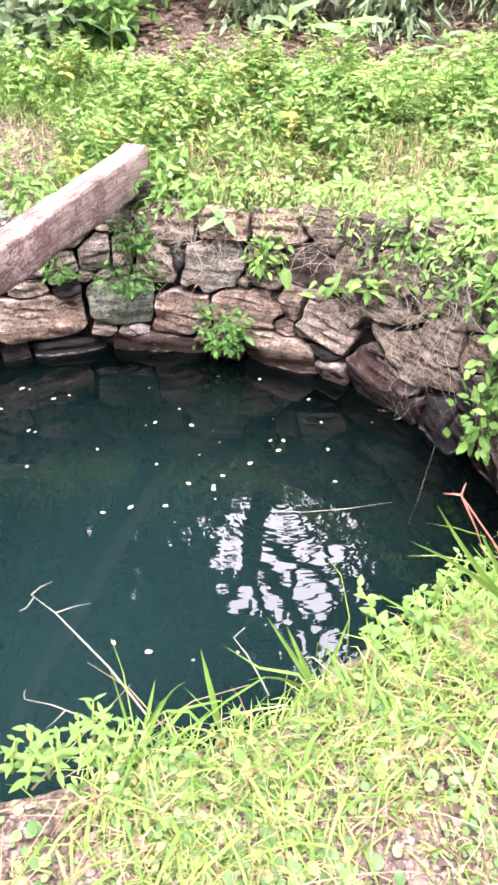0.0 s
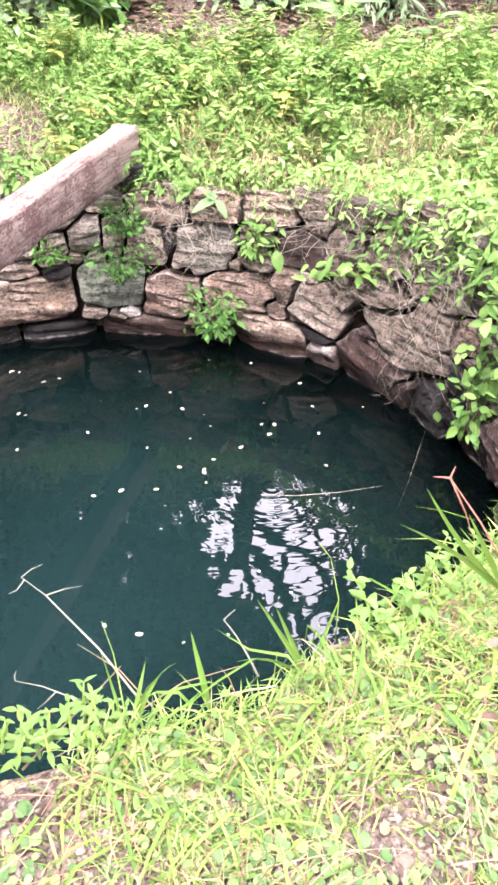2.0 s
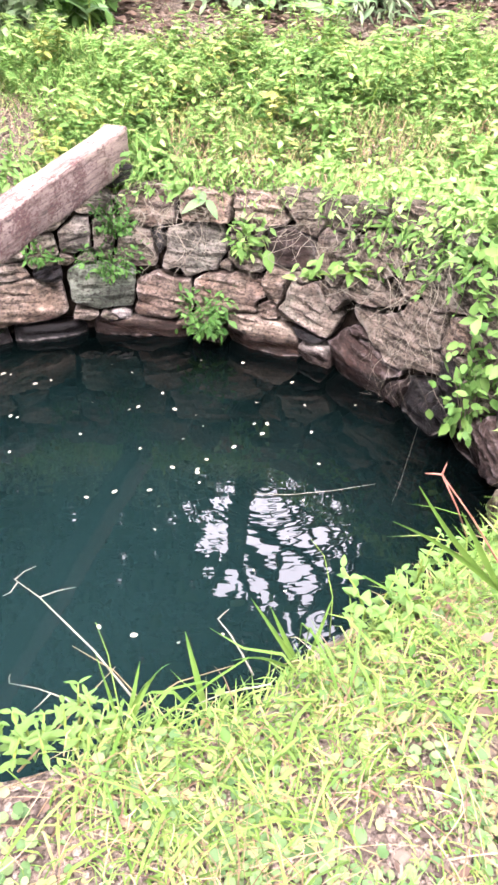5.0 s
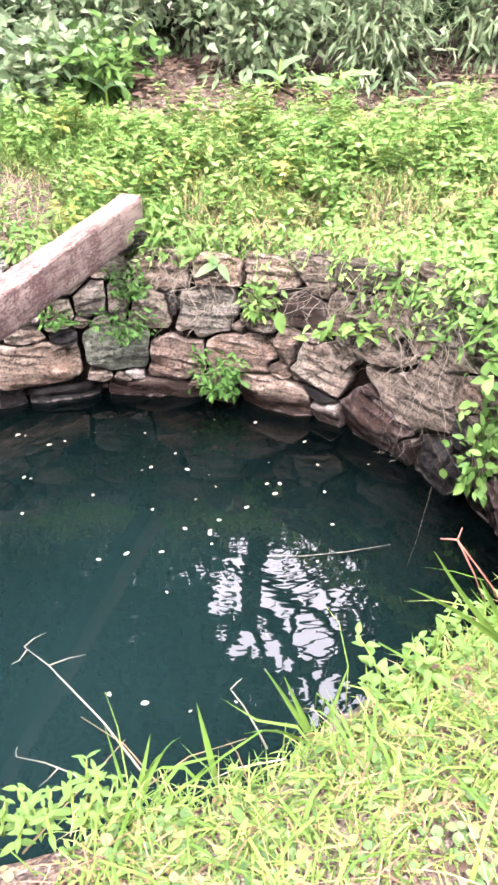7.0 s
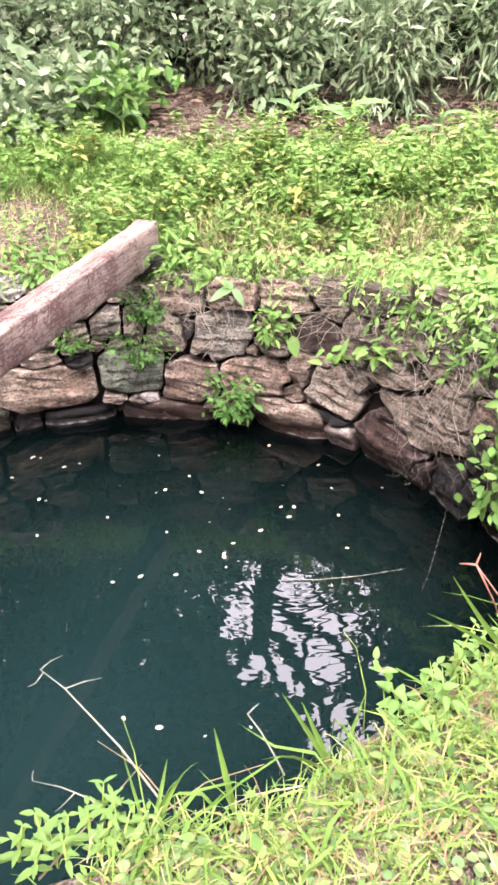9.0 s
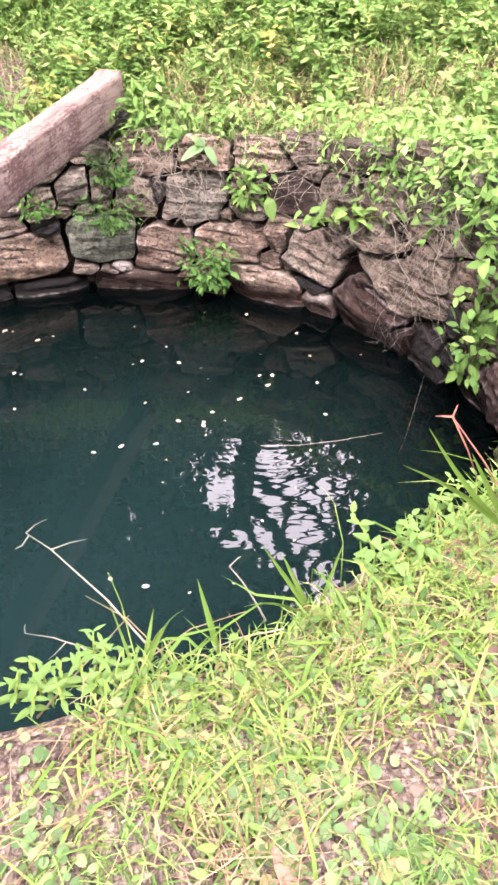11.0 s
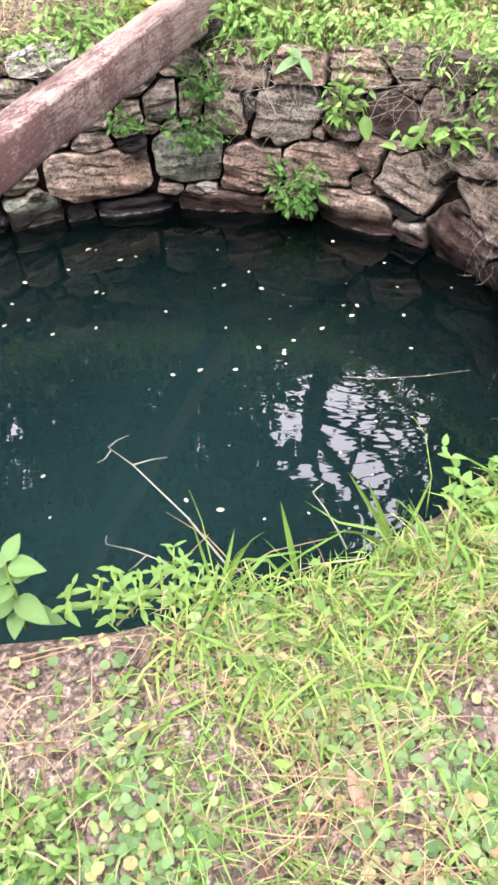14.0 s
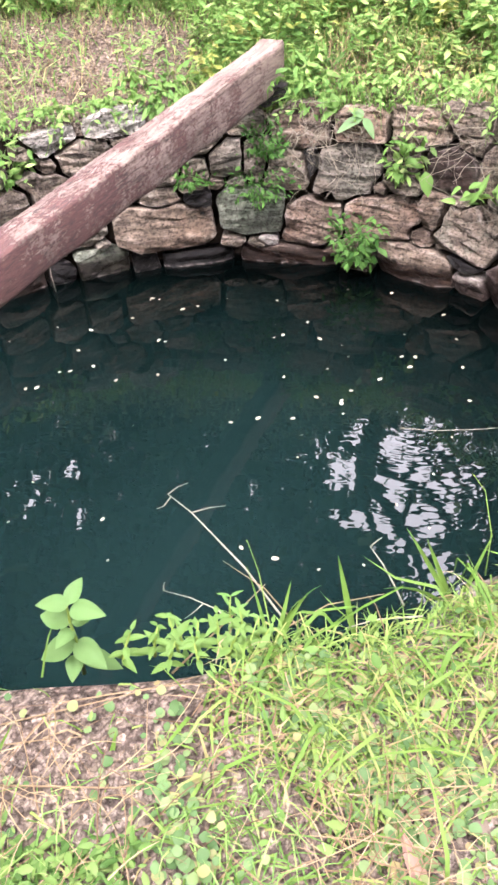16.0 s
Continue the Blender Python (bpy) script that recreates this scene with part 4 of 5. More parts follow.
make_twig("pink_stem", "reddish grass stem with a jointed seed head", [[(0.56, 0.92, 0.52), (0.50, 0.94, 0.62), (0.43, 0.94, 0.73), (0.36, 0.94, 0.827)], [(0.36, 0.94, 0.827), (0.345, 0.945, 0.825), (0.335, 0.95, 0.822)], [(0.36, 0.94, 0.827), (0.37, 0.955, 0.84)], [(0.36, 0.94, 0.827), (0.40, 0.945, 0.75), (0.43, 0.95, 0.68)]], 0.0028, M_PINK)
make_twig("dry_twig", "pale dry stem lying over the edge", [[(0.08, 0.80, 0.47), (0.0, 0.78, 0.475), (-0.05, 0.76, 0.47)]], 0.002, M_TWIG)
make_twig("brown_seed_stem", "brown withered seed stem", [[(0.05, 0.835, 0.45), (0.03, 0.862, 0.475), (0.008, 0.888, 0.499), (-0.015, 0.91, 0.516)], [(-0.015, 0.91, 0.516), (-0.004, 0.918, 0.523), (0.006, 0.924, 0.528)]], 0.0022, M_TWIG)
make_twig("seed_stem", "thin upright seed stem", [[(0.20, 0.93, 0.44), (0.205, 0.97, 0.51), (0.19, 1.02, 0.57), (0.165, 1.04, 0.595)]], 0.0013, M_STEM)
make_blades("grass_tuft", "tall bright green blade standing over the water's edge", (-0.035, 0.774, 0.43), [(-0.035, 0.065, 0.135, 0.0)], 0.012, M_BLADE)
make_blades("grass_tuft", "long bright green blades arching at the water's edge", (-0.17, 0.71, 0.44), [(0.075, 0.09, 0.075, 0.045), (-0.06, 0.12, 0.085, 0.01), (0.04, 0.08, 0.05, 0.03), (-0.10, 0.05, 0.04, 0.03), (0.02, 0.11, 0.07, 0.0)], 0.010, M_BLADE)
make_blades("grass_tuft", "broad bright green blades rising from the near bank", (0.14, 0.84, 0.44), [(-0.095, 0.06, 0.14, 0.005), (-0.06, 0.05, 0.13, 0.0), (-0.13, -0.02, 0.06, 0.03), (0.06, 0.10, 0.10, 0.0)], 0.011, M_BLADE)
make_blades("grass_tuft", "pale green blades reaching over the dark water", (0.52, 0.95, 0.54), [(-0.234, -0.024, 0.192, 0.02), (-0.195, -0.01, 0.27, -0.02), (-0.11, 0.0, 0.20, 0.0)], 0.012, M_BLADE)
make_blades("grass_tuft", "grey-green blade slanting up from the bank", (0.33, 0.95, 0.45), [(0.08, 0.10, 0.09, 0.0)], 0.016, M_BLADE)
make_blades("grass_tuft", "green blades growing in the bare soil", (-0.40, 0.50, 0.42), [(-0.035, 0.02, 0.03, 0.01), (0.01, 0.03, 0.05, 0.0), (-0.02, 0.01, 0.03, 0.008)], 0.008, M_BLADE)
make_blades("grass_tuft", "long yellow-green blade lying on the soil", (0.03, 0.60, 0.45), [(0.03, -0.10, 0.012, 0.02), (0.10, -0.08, 0.02, 0.02)], 0.009, M_BLADE)
make_blades("grass_tuft", "long yellow-green blade standing on the soil", (-0.58, 0.42, 0.42), [(0.035, 0.09, 0.07, 0.01)], 0.008, M_BLADE)
broad = base_empty("broadleaf_herb", (-0.51, 0.675, 0.40), "broad-leaved light-green herb at the water's edge", "plant")
stem_part("stem", [(0, 0, -0.02), (0.0, 0.01, 0.05), (-0.008, 0.02, 0.10), (-0.01, 0.03, 0.14)], [0.004, 0.0035, 0.003, 0.002], M_STEM, broad)
for h, turn, length, rise, w in ((0.14, 200, 0.055, 0.35, 0.036), (0.14, 75, 0.05, 0.6, 0.034), (0.13, -8, 0.066, 0.15, 0.042), (0.10, 172, 0.066, 0.1, 0.046), (0.10, 20, 0.05, 0.45, 0.034), (0.085, 250, 0.045, 0.2, 0.032), (0.06, -30, 0.075, -0.15, 0.046), (0.055, 205, 0.07, -0.2, 0.05), (0.04, 150, 0.06, -0.05, 0.042), (0.035, -5, 0.085, -0.25, 0.04), (0.03, 275, 0.05, -0.1, 0.036)):
    c = Vector((-0.004, 0.2 * h, h))
    q = Vector((math.cos(math.radians(turn)), math.sin(math.radians(turn)), rise)).normalized() * length
    one_leaf("leaf", c, c + q, (0.05, -0.35, 1), w, M_BROAD, broad, 0.18)
make_herb("small_herb", "small star-leaved green herb at the water's edge", (-0.255, 0.76, 0.41), 0.08, 5, 0.05, 0.26, M_HERB, (0.0, 0.03), 6)
make_herb("small_herb", "small narrow-leaved green herb at the water's edge", (-0.33, 0.72, 0.40), 0.06, 4, 0.04, 0.35, M_HERB, (-0.02, 0.03), 7)
make_herb("small_herb", "small narrow-leaved green herb in the grass", (-0.20, 0.74, 0.42), 0.06, 4, 0.035, 0.35, M_HERB, (0.0, 0.02), 9)
for i, (x, y) in enumerate([(-0.30, 0.70), (-0.37, 0.68), (-0.26, 0.70), (-0.34, 0.66), (-0.22, 0.72), (-0.42, 0.66), (-0.29, 0.67), (-0.24, 0.68), (-0.33, 0.69), (-0.19, 0.70)]):
    make_herb("small_herb", "small fresh-green herb crowding the bank's edge", (x, y, float(bank(x, y)) - 0.012), 0.035 + 0.010 * (i % 3), 4 + i % 2, 0.032 + 0.005 * (i % 3), 0.42, M_SPROUT, (0.02 * math.sin(3 * i), 0.03), 310 + i, droop=0.3)
edge_spots = [(0.24, 0.92), (0.30, 0.97), (0.36, 0.94), (0.43, 1.0), (0.40, 1.07), (0.48, 1.05), (0.52, 1.14), (0.57, 1.06), (0.61, 1.2), (0.47, 0.95), (0.66, 1.10), (0.31, 0.88), (0.38, 1.02), (0.54, 0.99), (0.27, 0.95), (0.59, 1.15), (0.44, 1.11), (0.72, 1.22)]
for i, (x, y) in enumerate(edge_spots):
    make_herb("leafy_herb", "light-green leafy herb crowding the bank's edge", (x, y, float(bank(x, y)) - 0.015), 0.045 + 0.016 * (i * 7 % 5), 4 + i % 3, 0.030 + 0.005 * (i * 5 % 4), 0.55, M_HERB if i % 3 else M_SPROUT, (0.05 * math.sin(2.1 * i), 0.03 + 0.03 * math.cos(1.3 * i)), 20 + i)

# upright weeds on the rising bank
def make_weed(label, height, whorls, leaf, slim, mat, seed):
    """An upright weed: two or three stems with whorls of drooping leaves."""
    rng = np.random.default_rng(seed)
    ob = base_empty("weed", (0, 0, 0), label, "weed", "weeds on the bank")
    pos, axis, up, L = [], [], [], []
    for k in range(int(rng.integers(2, 4))):
        a = rng.uniform(0, 2 * math.pi)
        out = rng.uniform(0.2, 0.5) * height
        pts = [(out * math.cos(a) * t ** 1.3, out * math.sin(a) * t ** 1.3, height * t * rng.uniform(0.85, 1.05) - 0.01) for t in (0, 0.35, 0.7, 1.0)]
        stem_part("stem", pts, [0.003, 0.0025, 0.002, 0.001], M_STEM, ob, 4)
        for j in range(whorls):
            t = 0.3 + 0.7 * j / (whorls - 1)
            i = min(2, int(t * 3))
            c = np.array(pts[i]) + (np.array(pts[i + 1]) - np.array(pts[i])) * (t * 3 - i if i < 2 else min(1.0, t * 3 - 2))
            for q in range(4):
                b = rng.uniform(0, 2 * math.pi)
                pos.append(c + rng.normal(0, 0.006, 3))
                axis.append((math.cos(b), math.sin(b), rng.uniform(-0.25, 0.55)))
                up.append((rng.normal(0, 0.25), rng.normal(-0.2, 0.25), 1))
                L.append(leaf * rng.uniform(0.6, 1.15) * (1.1 - 0.35 * t))
    L = np.array(L)
    v, f = leaf_arrays(rng, np.array(pos), np.array(axis), np.array(up), L, L * slim, droop=0.3)
    part("foliage", quick_mesh("foliage", v, f, mat), ob)
    return ob


kinds = [("light-green leafy weed standing on the bank", 0.19, 7, 0.062, 0.42, M_WEED), ("tall light-green leafy weed on the bank", 0.26, 9, 0.054, 0.40, M_WEED), ("low broad-leaved weed on the bank", 0.12, 5, 0.072, 0.55, M_HERB), ("fresh green narrow-leaved weed on the bank", 0.24, 8, 0.06, 0.28, M_HERB), ("yellowing weed on the bank", 0.17, 5, 0.055, 0.5, M_YELLOW)]
samples = [make_weed(*k, 600 + i) for i, k in enumerate(kinds)]
wr = random.Random(610)
spots_w = []
for cell in range(292):
    for attempt in range(12):
        x, y = wr.uniform(-2.1, 2.5), wr.uniform(3.0, 4.25)
        r_ = math.hypot(x - POND[0], y - POND[1]) - float(rim(math.degrees(math.atan2(y - POND[1], x - POND[0]))))
        if r_ > 0.13 and wr.random() < float(bare_far(x, y) * straw_zone(x, y)) ** 1.2:
            spots_w.append((x, y))
            break
for i, (x, y) in enumerate(spots_w):
    k = wr.choices(range(5), (5, 4, 3, 3, 1.2))[0]
    m = Matrix.Translation((x, y, float(bank(x, y)) - 0.005)) @ Matrix.Rotation(wr.uniform(0, 6.28), 4, "Z") @ Matrix.Diagonal((*([wr.uniform(0.7, 1.25)] * 3), 1))
    if i < 5:
        samples[i].matrix_basis = m
    else:
        copy_thing(samples[k], m)

# in and on the far wall
make_bush("wall_fern", "dark green leafy clump growing between the stones", (-0.115, 3.06, 0.06), 0.12, 0.20, 7, 340, (0.028, 0.05), M_FERN, 51, (0.35, 0.5), "plant")
make_bush("wall_weed", "fine green weed hanging on the mossy stones", (-0.55, 3.16, 0.30), 0.17, 0.16, 7, 330, (0.015, 0.035), M_FERN, 52, (0.35, 0.5), "plant")
make_bush("wall_weed", "fine green weed below the beam's end", (-0.53, 3.20, 0.48), 0.11, 0.18, 6, 260, (0.02, 0.04), M_FERN, 53, (0.35, 0.5), "plant")
make_bush("wall_weed", "small green weed between the stones", (-0.86, 3.14, 0.36), 0.10, 0.12, 5, 120, (0.02, 0.04), M_FERN, 54, (0.35, 0.5), "plant")
make_bush("leafy_weed", "bright green weed clump beside the beam", (-1.00, 3.36, 0.64), 0.28, 0.18, 8, 480, (0.03, 0.07), M_HERB, 55, (0.35, 0.5), "plant")
make_bush("leafy_weed", "bright green weed clump beside the beam's end", (-0.36, 3.36, 0.64), 0.16, 0.20, 7, 220, (0.04, 0.09), M_HERB, 56, (0.25, 0.4), "plant")
make_bush("leafy_weed", "yellow-green weed on the slabs of the wall", (-1.62, 2.92, 0.46), 0.16, 0.18, 6, 220, (0.03, 0.06), M_WEED, 57, (0.4, 0.55), "plant")
make_bush("leafy_weed", "yellow-green weed over the wall's top", (0.055, 3.08, 0.42), 0.08, 0.22, 6, 130, (0.035, 0.065), M_WEED, 58, (0.4, 0.55), "plant")

big = base_empty("big_leaf_plant", (-0.13, 3.22, 0.62), "plant with three large pale green leaves over the wall", "plant")
stem_part("stem", [(0, 0, 0), (0.0, -0.03, 0.03), (0.02, -0.09, 0.04)], [0.004, 0.003, 0.002], M_STEM, big)
for tip, w in (((-0.085, -0.125, 0.0), 0.058), ((0.075, -0.115, -0.035), 0.045), ((-0.035, -0.05, 0.07), 0.05)):
    one_leaf("leaf", (0.02, -0.085, 0.035), tip, (0, -0.45, 1), w, M_BIGLEAF, big, 0.15)
for tip, w in (((-0.17, -0.05, 0.09), 0.055), ((-0.11, -0.02, 0.12), 0.05), ((-0.15, -0.09, 0.04), 0.045)):
    one_leaf("leaf", (-0.09, -0.02, 0.06), tip, (0, -0.4, 1), w, M_HERB, big, 0.25)
single = base_empty("hanging_leaf", (0.15, 3.0, 0.485), "single yellow-green leaf hanging over the stones", "leaf")
one_leaf("leaf", (0, 0, 0), (0.02, -0.03, -0.095), (0, -1, 0.4), 0.058, M_HERB, single, 0.1)
stem_part("stalk", [(0, 0, 0), (-0.01, 0.03, 0.02), (-0.02, 0.07, 0.03)], [0.0012, 0.0014, 0.0016], M_STEM, single)

vine = base_empty("flowering_vine", (0.84, 2.62, 0.62), "light-green vine trailing over the wall with white flowers", "vine")
run = [(0.0, 0.0, 0.0), (-0.10, -0.02, -0.04), (-0.22, 0.06, -0.10), (-0.36, 0.15, -0.15), (-0.48, 0.21, -0.18), (-0.55, 0.23, -0.19)]
stem_part("stem", run, [0.004, 0.0036, 0.0032, 0.0028, 0.0022, 0.0015], M_STEM, vine)
vr = random.Random(71)
for k in range(60):
    s = vr.random() ** 0.8 * (len(run) - 1.001)
    i = int(s)
    p = Vector(run[i]).lerp(Vector(run[i + 1]), s - i) + Vector((vr.gauss(0, 0.02), vr.gauss(-0.01, 0.02), vr.gauss(0.012, 0.022)))
    tip = p + Vector((vr.uniform(-1, 1), vr.uniform(-1.1, 0.1), vr.uniform(-0.3, 0.7))).normalized() * vr.uniform(0.045, 0.08)
    one_leaf("leaf", p, tip, (vr.gauss(0, 0.4), vr.gauss(-0.5, 0.4), 1), vr.uniform(0.02, 0.042), M_HERB if k % 3 else M_WEED, vine, 0.2)
for k in range(5):
    p = Vector(run[-1]) + Vector((vr.uniform(-0.03, 0.05), vr.uniform(-0.04, 0.0), vr.uniform(-0.02, 0.04)))
    heart = stem_part("flower", [p + Vector((0, 0.004, 0)), p, p + Vector((0, -0.003, 0))], [0.0012, 0.0022, 0.0010], M_YELLOW, vine)
    tagged(heart, "small white flower with a yellow heart")
    for j in range(5):
        a = 2 * math.pi * j / 5
        one_leaf("petal", p, p + Vector((math.cos(a) * 0.009, -0.004, math.sin(a) * 0.009)), (0, -1, 0.2), 0.008, M_PETAL, heart, 0.1)


def hanging_weeds(name, label, seed, n, th, z, size, mat, out=(0.0, 0.12)):
    """Leafy sprigs that root behind the wall's top and trail over it, between two angles round the pond."""
    rng = np.random.default_rng(seed)
    chunks = []
    for k in range(n // 9):
        t0 = rng.uniform(*th)
        drop = (z[1] - z[0]) * rng.uniform(0.15, 1.0)
        reach = rng.uniform(*out)
        s = np.linspace(0, 1, 7)
        ang = t0 + rng.normal(0, 4.5) * s + 0.8 * np.sin(5 * s + rng.uniform(0, 6))
        zz = z[1] + 0.03 * np.sin(math.pi * s) - drop * s ** 1.5
        r = rim(ang) + 0.08 * zz + 0.08 * (1 - s) - (reach + 0.05) * s ** 0.7
        c, q = np.cos(np.radians(ang)), np.sin(np.radians(ang))
        p = np.stack([POND[0] + r * c, POND[1] + r * q, zz], 1)
        chunks.append(tube_arrays(p, list(np.linspace(0.0022, 0.0008, 7)), 4))
        m = 14
        at = rng.uniform(0.1, 1.0, m)
        pos = np.stack([np.interp(at, s, p[:, j]) for j in range(3)], 1)
        inward = np.stack([-np.interp(at, s, c), -np.interp(at, s, q), np.zeros(m)], 1)
        axis = inward * 0.6 + rng.normal(0, 0.6, (m, 3))
        up = inward * 0.5 + rng.normal(0, 0.3, (m, 3)) + np.array([0, 0, 1.0])
        L = rng.uniform(*size, m) * (1.1 - 0.5 * at)
        chunks.append(leaf_arrays(rng, pos, axis, up, L, L * rng.uniform(0.4, 0.6, m), droop=0.3))
    v, f = joined(chunks)
    return tagged(new(name, quick_mesh(name, v, f, mat)), label, "plants", kind="stuff")


hanging_weeds("wall_top_weeds", "light-green weeds spilling over the wall's top", 61, 430, (14, 54), (0.62, 0.84), (0.028, 0.058), M_WEED)
hanging_weeds("wall_top_weeds", "fresh green broad-leaved weeds hanging over the wall", 60, 150, (18, 44), (0.50, 0.68), (0.035, 0.065), M_HERB, (0.0, 0.06))
hanging_weeds("wall_top_weeds", "light-green weeds tufted on the wall's top", 62, 260, (56, 88), (0.60, 0.78), (0.02, 0.05), M_WEED, (-0.05, 0.06))
hanging_weeds("wall_top_weeds", "green weeds tufted on the wall's top by the slabs", 63, 350, (100, 140), (0.58, 0.72), (0.02, 0.05), M_WEED, (-0.08, 0.05))
make_bush("bank_bush", "light-green broad-leaved bush on the pond's bank", (0.98, 2.20, 0.30), 0.24, 0.44, 10, 460, (0.04, 0.07), M_HERB, 64, (0.5, 0.7), "bush")
make_bush("bank_bush", "light-green leafy bush hanging to the water", (0.84, 2.18, 0.10), 0.13, 0.36, 9, 190, (0.035, 0.06), M_HERB, 65, (0.5, 0.7), "bush")
make_bush("bank_bush", "light-green leafy bush on the rising bank", (1.16, 2.40, 0.62), 0.36, 0.34, 10, 700, (0.032, 0.06), M_HERB, 66, (0.45, 0.6), "bush")
make_bush("bank_bush", "sparse pale-green herb above the dark water", (0.86, 1.62, 0.30), 0.14, 0.26, 7, 110, (0.03, 0.05), M_WEED, 67, (0.35, 0.5), "bush")
def side_fade(x, y):
    """The lush growth beside the pond, thinning out into the clearing."""
    return smooth(2.8, 1.7, x + 0.2 * np.sin(4 * y)) * smooth(0.9, 1.6, y + 0.6 * smooth(1.6, 1.0, x))


weeds("side_weeds", "light-green weeds on the bank beside the pond", 68, 9000, (0.7, 2.8, 1.0, 3.2), (0.025, 0.065), M_WEED, tall=0.18, clear=0.06, keep=side_fade)
turf("side_grass", "bright grass on the bank beside the pond", 69, 7000, (0.6, 2.8, 1.0, 3.2), (0.08, 0.2), (0.003, 0.007), M_GRASS, clear=0.05, curl=0.9, keep=side_fade)
weeds("left_weeds", "low weeds on the bank beside the beam", 70, 2500, (-3.2, -1.7, 0.3, 3.4), (0.025, 0.06), M_WEED, tall=0.1, clear=0.1)


def roots(name, label, seed, n, th, z, length, wid=(0.0015, 0.004)):
    """Dry roots and stems that hang over the stones."""
    rng = np.random.default_rng(seed)
    out = []
    for k in range(n):
        t, L = rng.uniform(*th), rng.uniform(*length)
        s = np.linspace(0, 1, 15)
        ang = t + rng.normal(0, 5) * s + rng.normal(0, 1.8) * np.sin(rng.uniform(3, 8) * s + rng.uniform(0, 6)) + rng.normal(0, 0.6) * np.sin(14 * s + rng.uniform(0, 6))
        zz = rng.uniform(*z) - L * s + 0.03 * np.sin(3 * s + rng.uniform(0, 6))
        zz = np.maximum(zz, 0.012)
        r = rim(ang) + 0.09 * zz - 0.045 - 0.05 * np.abs(np.sin(math.pi * s + rng.normal(0, 0.5)))
        p = np.stack([POND[0] + r * np.cos(np.radians(ang)), POND[1] + r * np.sin(np.radians(ang)), zz], 1)
        out.append(tube_arrays(p, list(np.linspace(1, 0.5, 15) * rng.uniform(*wid) * 0.4), 4))
    v, f = joined(out)
    return tagged(new(name, quick_mesh(name, v, f, M_TWIG)), label, "roots", kind="stuff")


roots("hanging_roots", "pale dry roots hanging over the stones", 81, 26, (70, 88), (0.58, 0.70), (0.12, 0.38), (0.002, 0.005))
roots("hanging_roots", "tangled dry stems hanging over the wall", 82, 46, (22, 58), (0.52, 0.72), (0.10, 0.26))
roots("hanging_roots", "thin dry roots trailing down to the water", 83, 18, (22, 38), (0.30, 0.54), (0.25, 0.50), (0.0015, 0.0035))
roots("hanging_roots", "dry stems on the wall's top", 84, 30, (50, 125), (0.62, 0.74), (0.05, 0.14))

# ---------------------------------------------------------------- on the water
def petal_mesh(seed):
    rng = random.Random(seed)
    n = 9
    pts = []
    for k in range(n):
        a = 2 * math.pi * k / n
        r = 1.0 + rng.uniform(-0.2, 0.2)
        pts.append((r * math.cos(a), 0.65 * r * math.sin(a), 0.25 + rng.uniform(-0.06, 0.12)))
    verts = pts + [(x * 0.95, y * 0.95, z - 0.22) for x, y, z in pts] + [(0, 0, 0.16), (0, 0, 0.0)]
    faces = [(k, (k + 1) % n, 2 * n) for k in range(n)] + [((k + 1) % n + n, k + n, 2 * n + 1) for k in range(n)] + [(k, k + n, (k + 1) % n + n, (k + 1) % n) for k in range(n)]
    return mesh_from("petal", verts, faces, M_PETAL)


petals = [petal_mesh(s) for s in (1, 2, 3)]
floaters_far = [(-1.12, 3.05), (-1.00, 2.79), (-0.78, 2.73), (-0.44, 2.80), (-1.19, 2.50), (-0.88, 2.44), (-0.85, 2.43), (-0.58, 2.31), (-0.38, 2.51), (-0.29, 2.62), (-1.04, 2.61), (-0.84, 2.70), (-1.19, 2.34), (-1.09, 2.23), (-1.21, 2.18), (-1.26, 2.07), (-1.30, 2.06), (-0.97, 2.14), (-0.82, 2.19), (-1.17, 2.19)]
floaters_mid = [(-0.34, 2.21), (-0.23, 2.49), (0.09, 2.38), (0.14, 2.38), (0.12, 2.31), (0.01, 2.22), (0.31, 2.32), (0.05, 2.89), (0.26, 2.71), (0.30, 2.52), (-0.49, 1.92), (-0.40, 1.95), (-0.28, 1.96), (-0.09, 2.14), (-0.12, 2.06), (-0.12, 2.08), (-0.21, 2.09), (0.32, 2.11), (-0.36, 1.35), (-0.26, 1.32), (-0.79, 1.42)]
pr = random.Random(90)
spots = floaters_far + floaters_mid + [(POND[0] + pr.uniform(-1.2, 1.1), POND[1] + pr.uniform(-0.6, 1.15)) for _ in range(46)]
for i, (x, y) in enumerate(spots):
    if math.hypot(x - POND[0], y - POND[1]) > float(rim(math.degrees(math.atan2(y - POND[1], x - POND[0])))) - 0.08:
        continue
    ob = new("petal", petals[i % 3])
    s = pr.uniform(0.006, 0.012) if i < len(floaters_far) + len(floaters_mid) else pr.uniform(0.003, 0.006)
    ob.matrix_world = Matrix.Translation((x, y, -0.0005)) @ Matrix.Rotation(pr.uniform(0, 6.28), 4, "Z") @ Matrix.Diagonal((s, s, s * 0.5, 1))
    tagged(ob, "small pale fallen petal floating on the dark water", "petal", "petals floating on the pond")
make_twig("floating_stick", "thin grey-pink stick floating on the water", [[(0.08, 1.93, 0.004), (0.2, 1.925, 0.005), (0.35, 1.945, 0.006), (0.50, 1.965, 0.02)]], 0.0016, M_TWIG, "stick")
make_twig("thread", "thin pale thread lying from the roots to the water", [[(0.71, 2.281, 0.05), (0.65, 2.13, 0.03), (0.59, 1.98, 0.012), (0.537, 1.862, 0.004)]], 0.0004, M_TWIG, "thread")
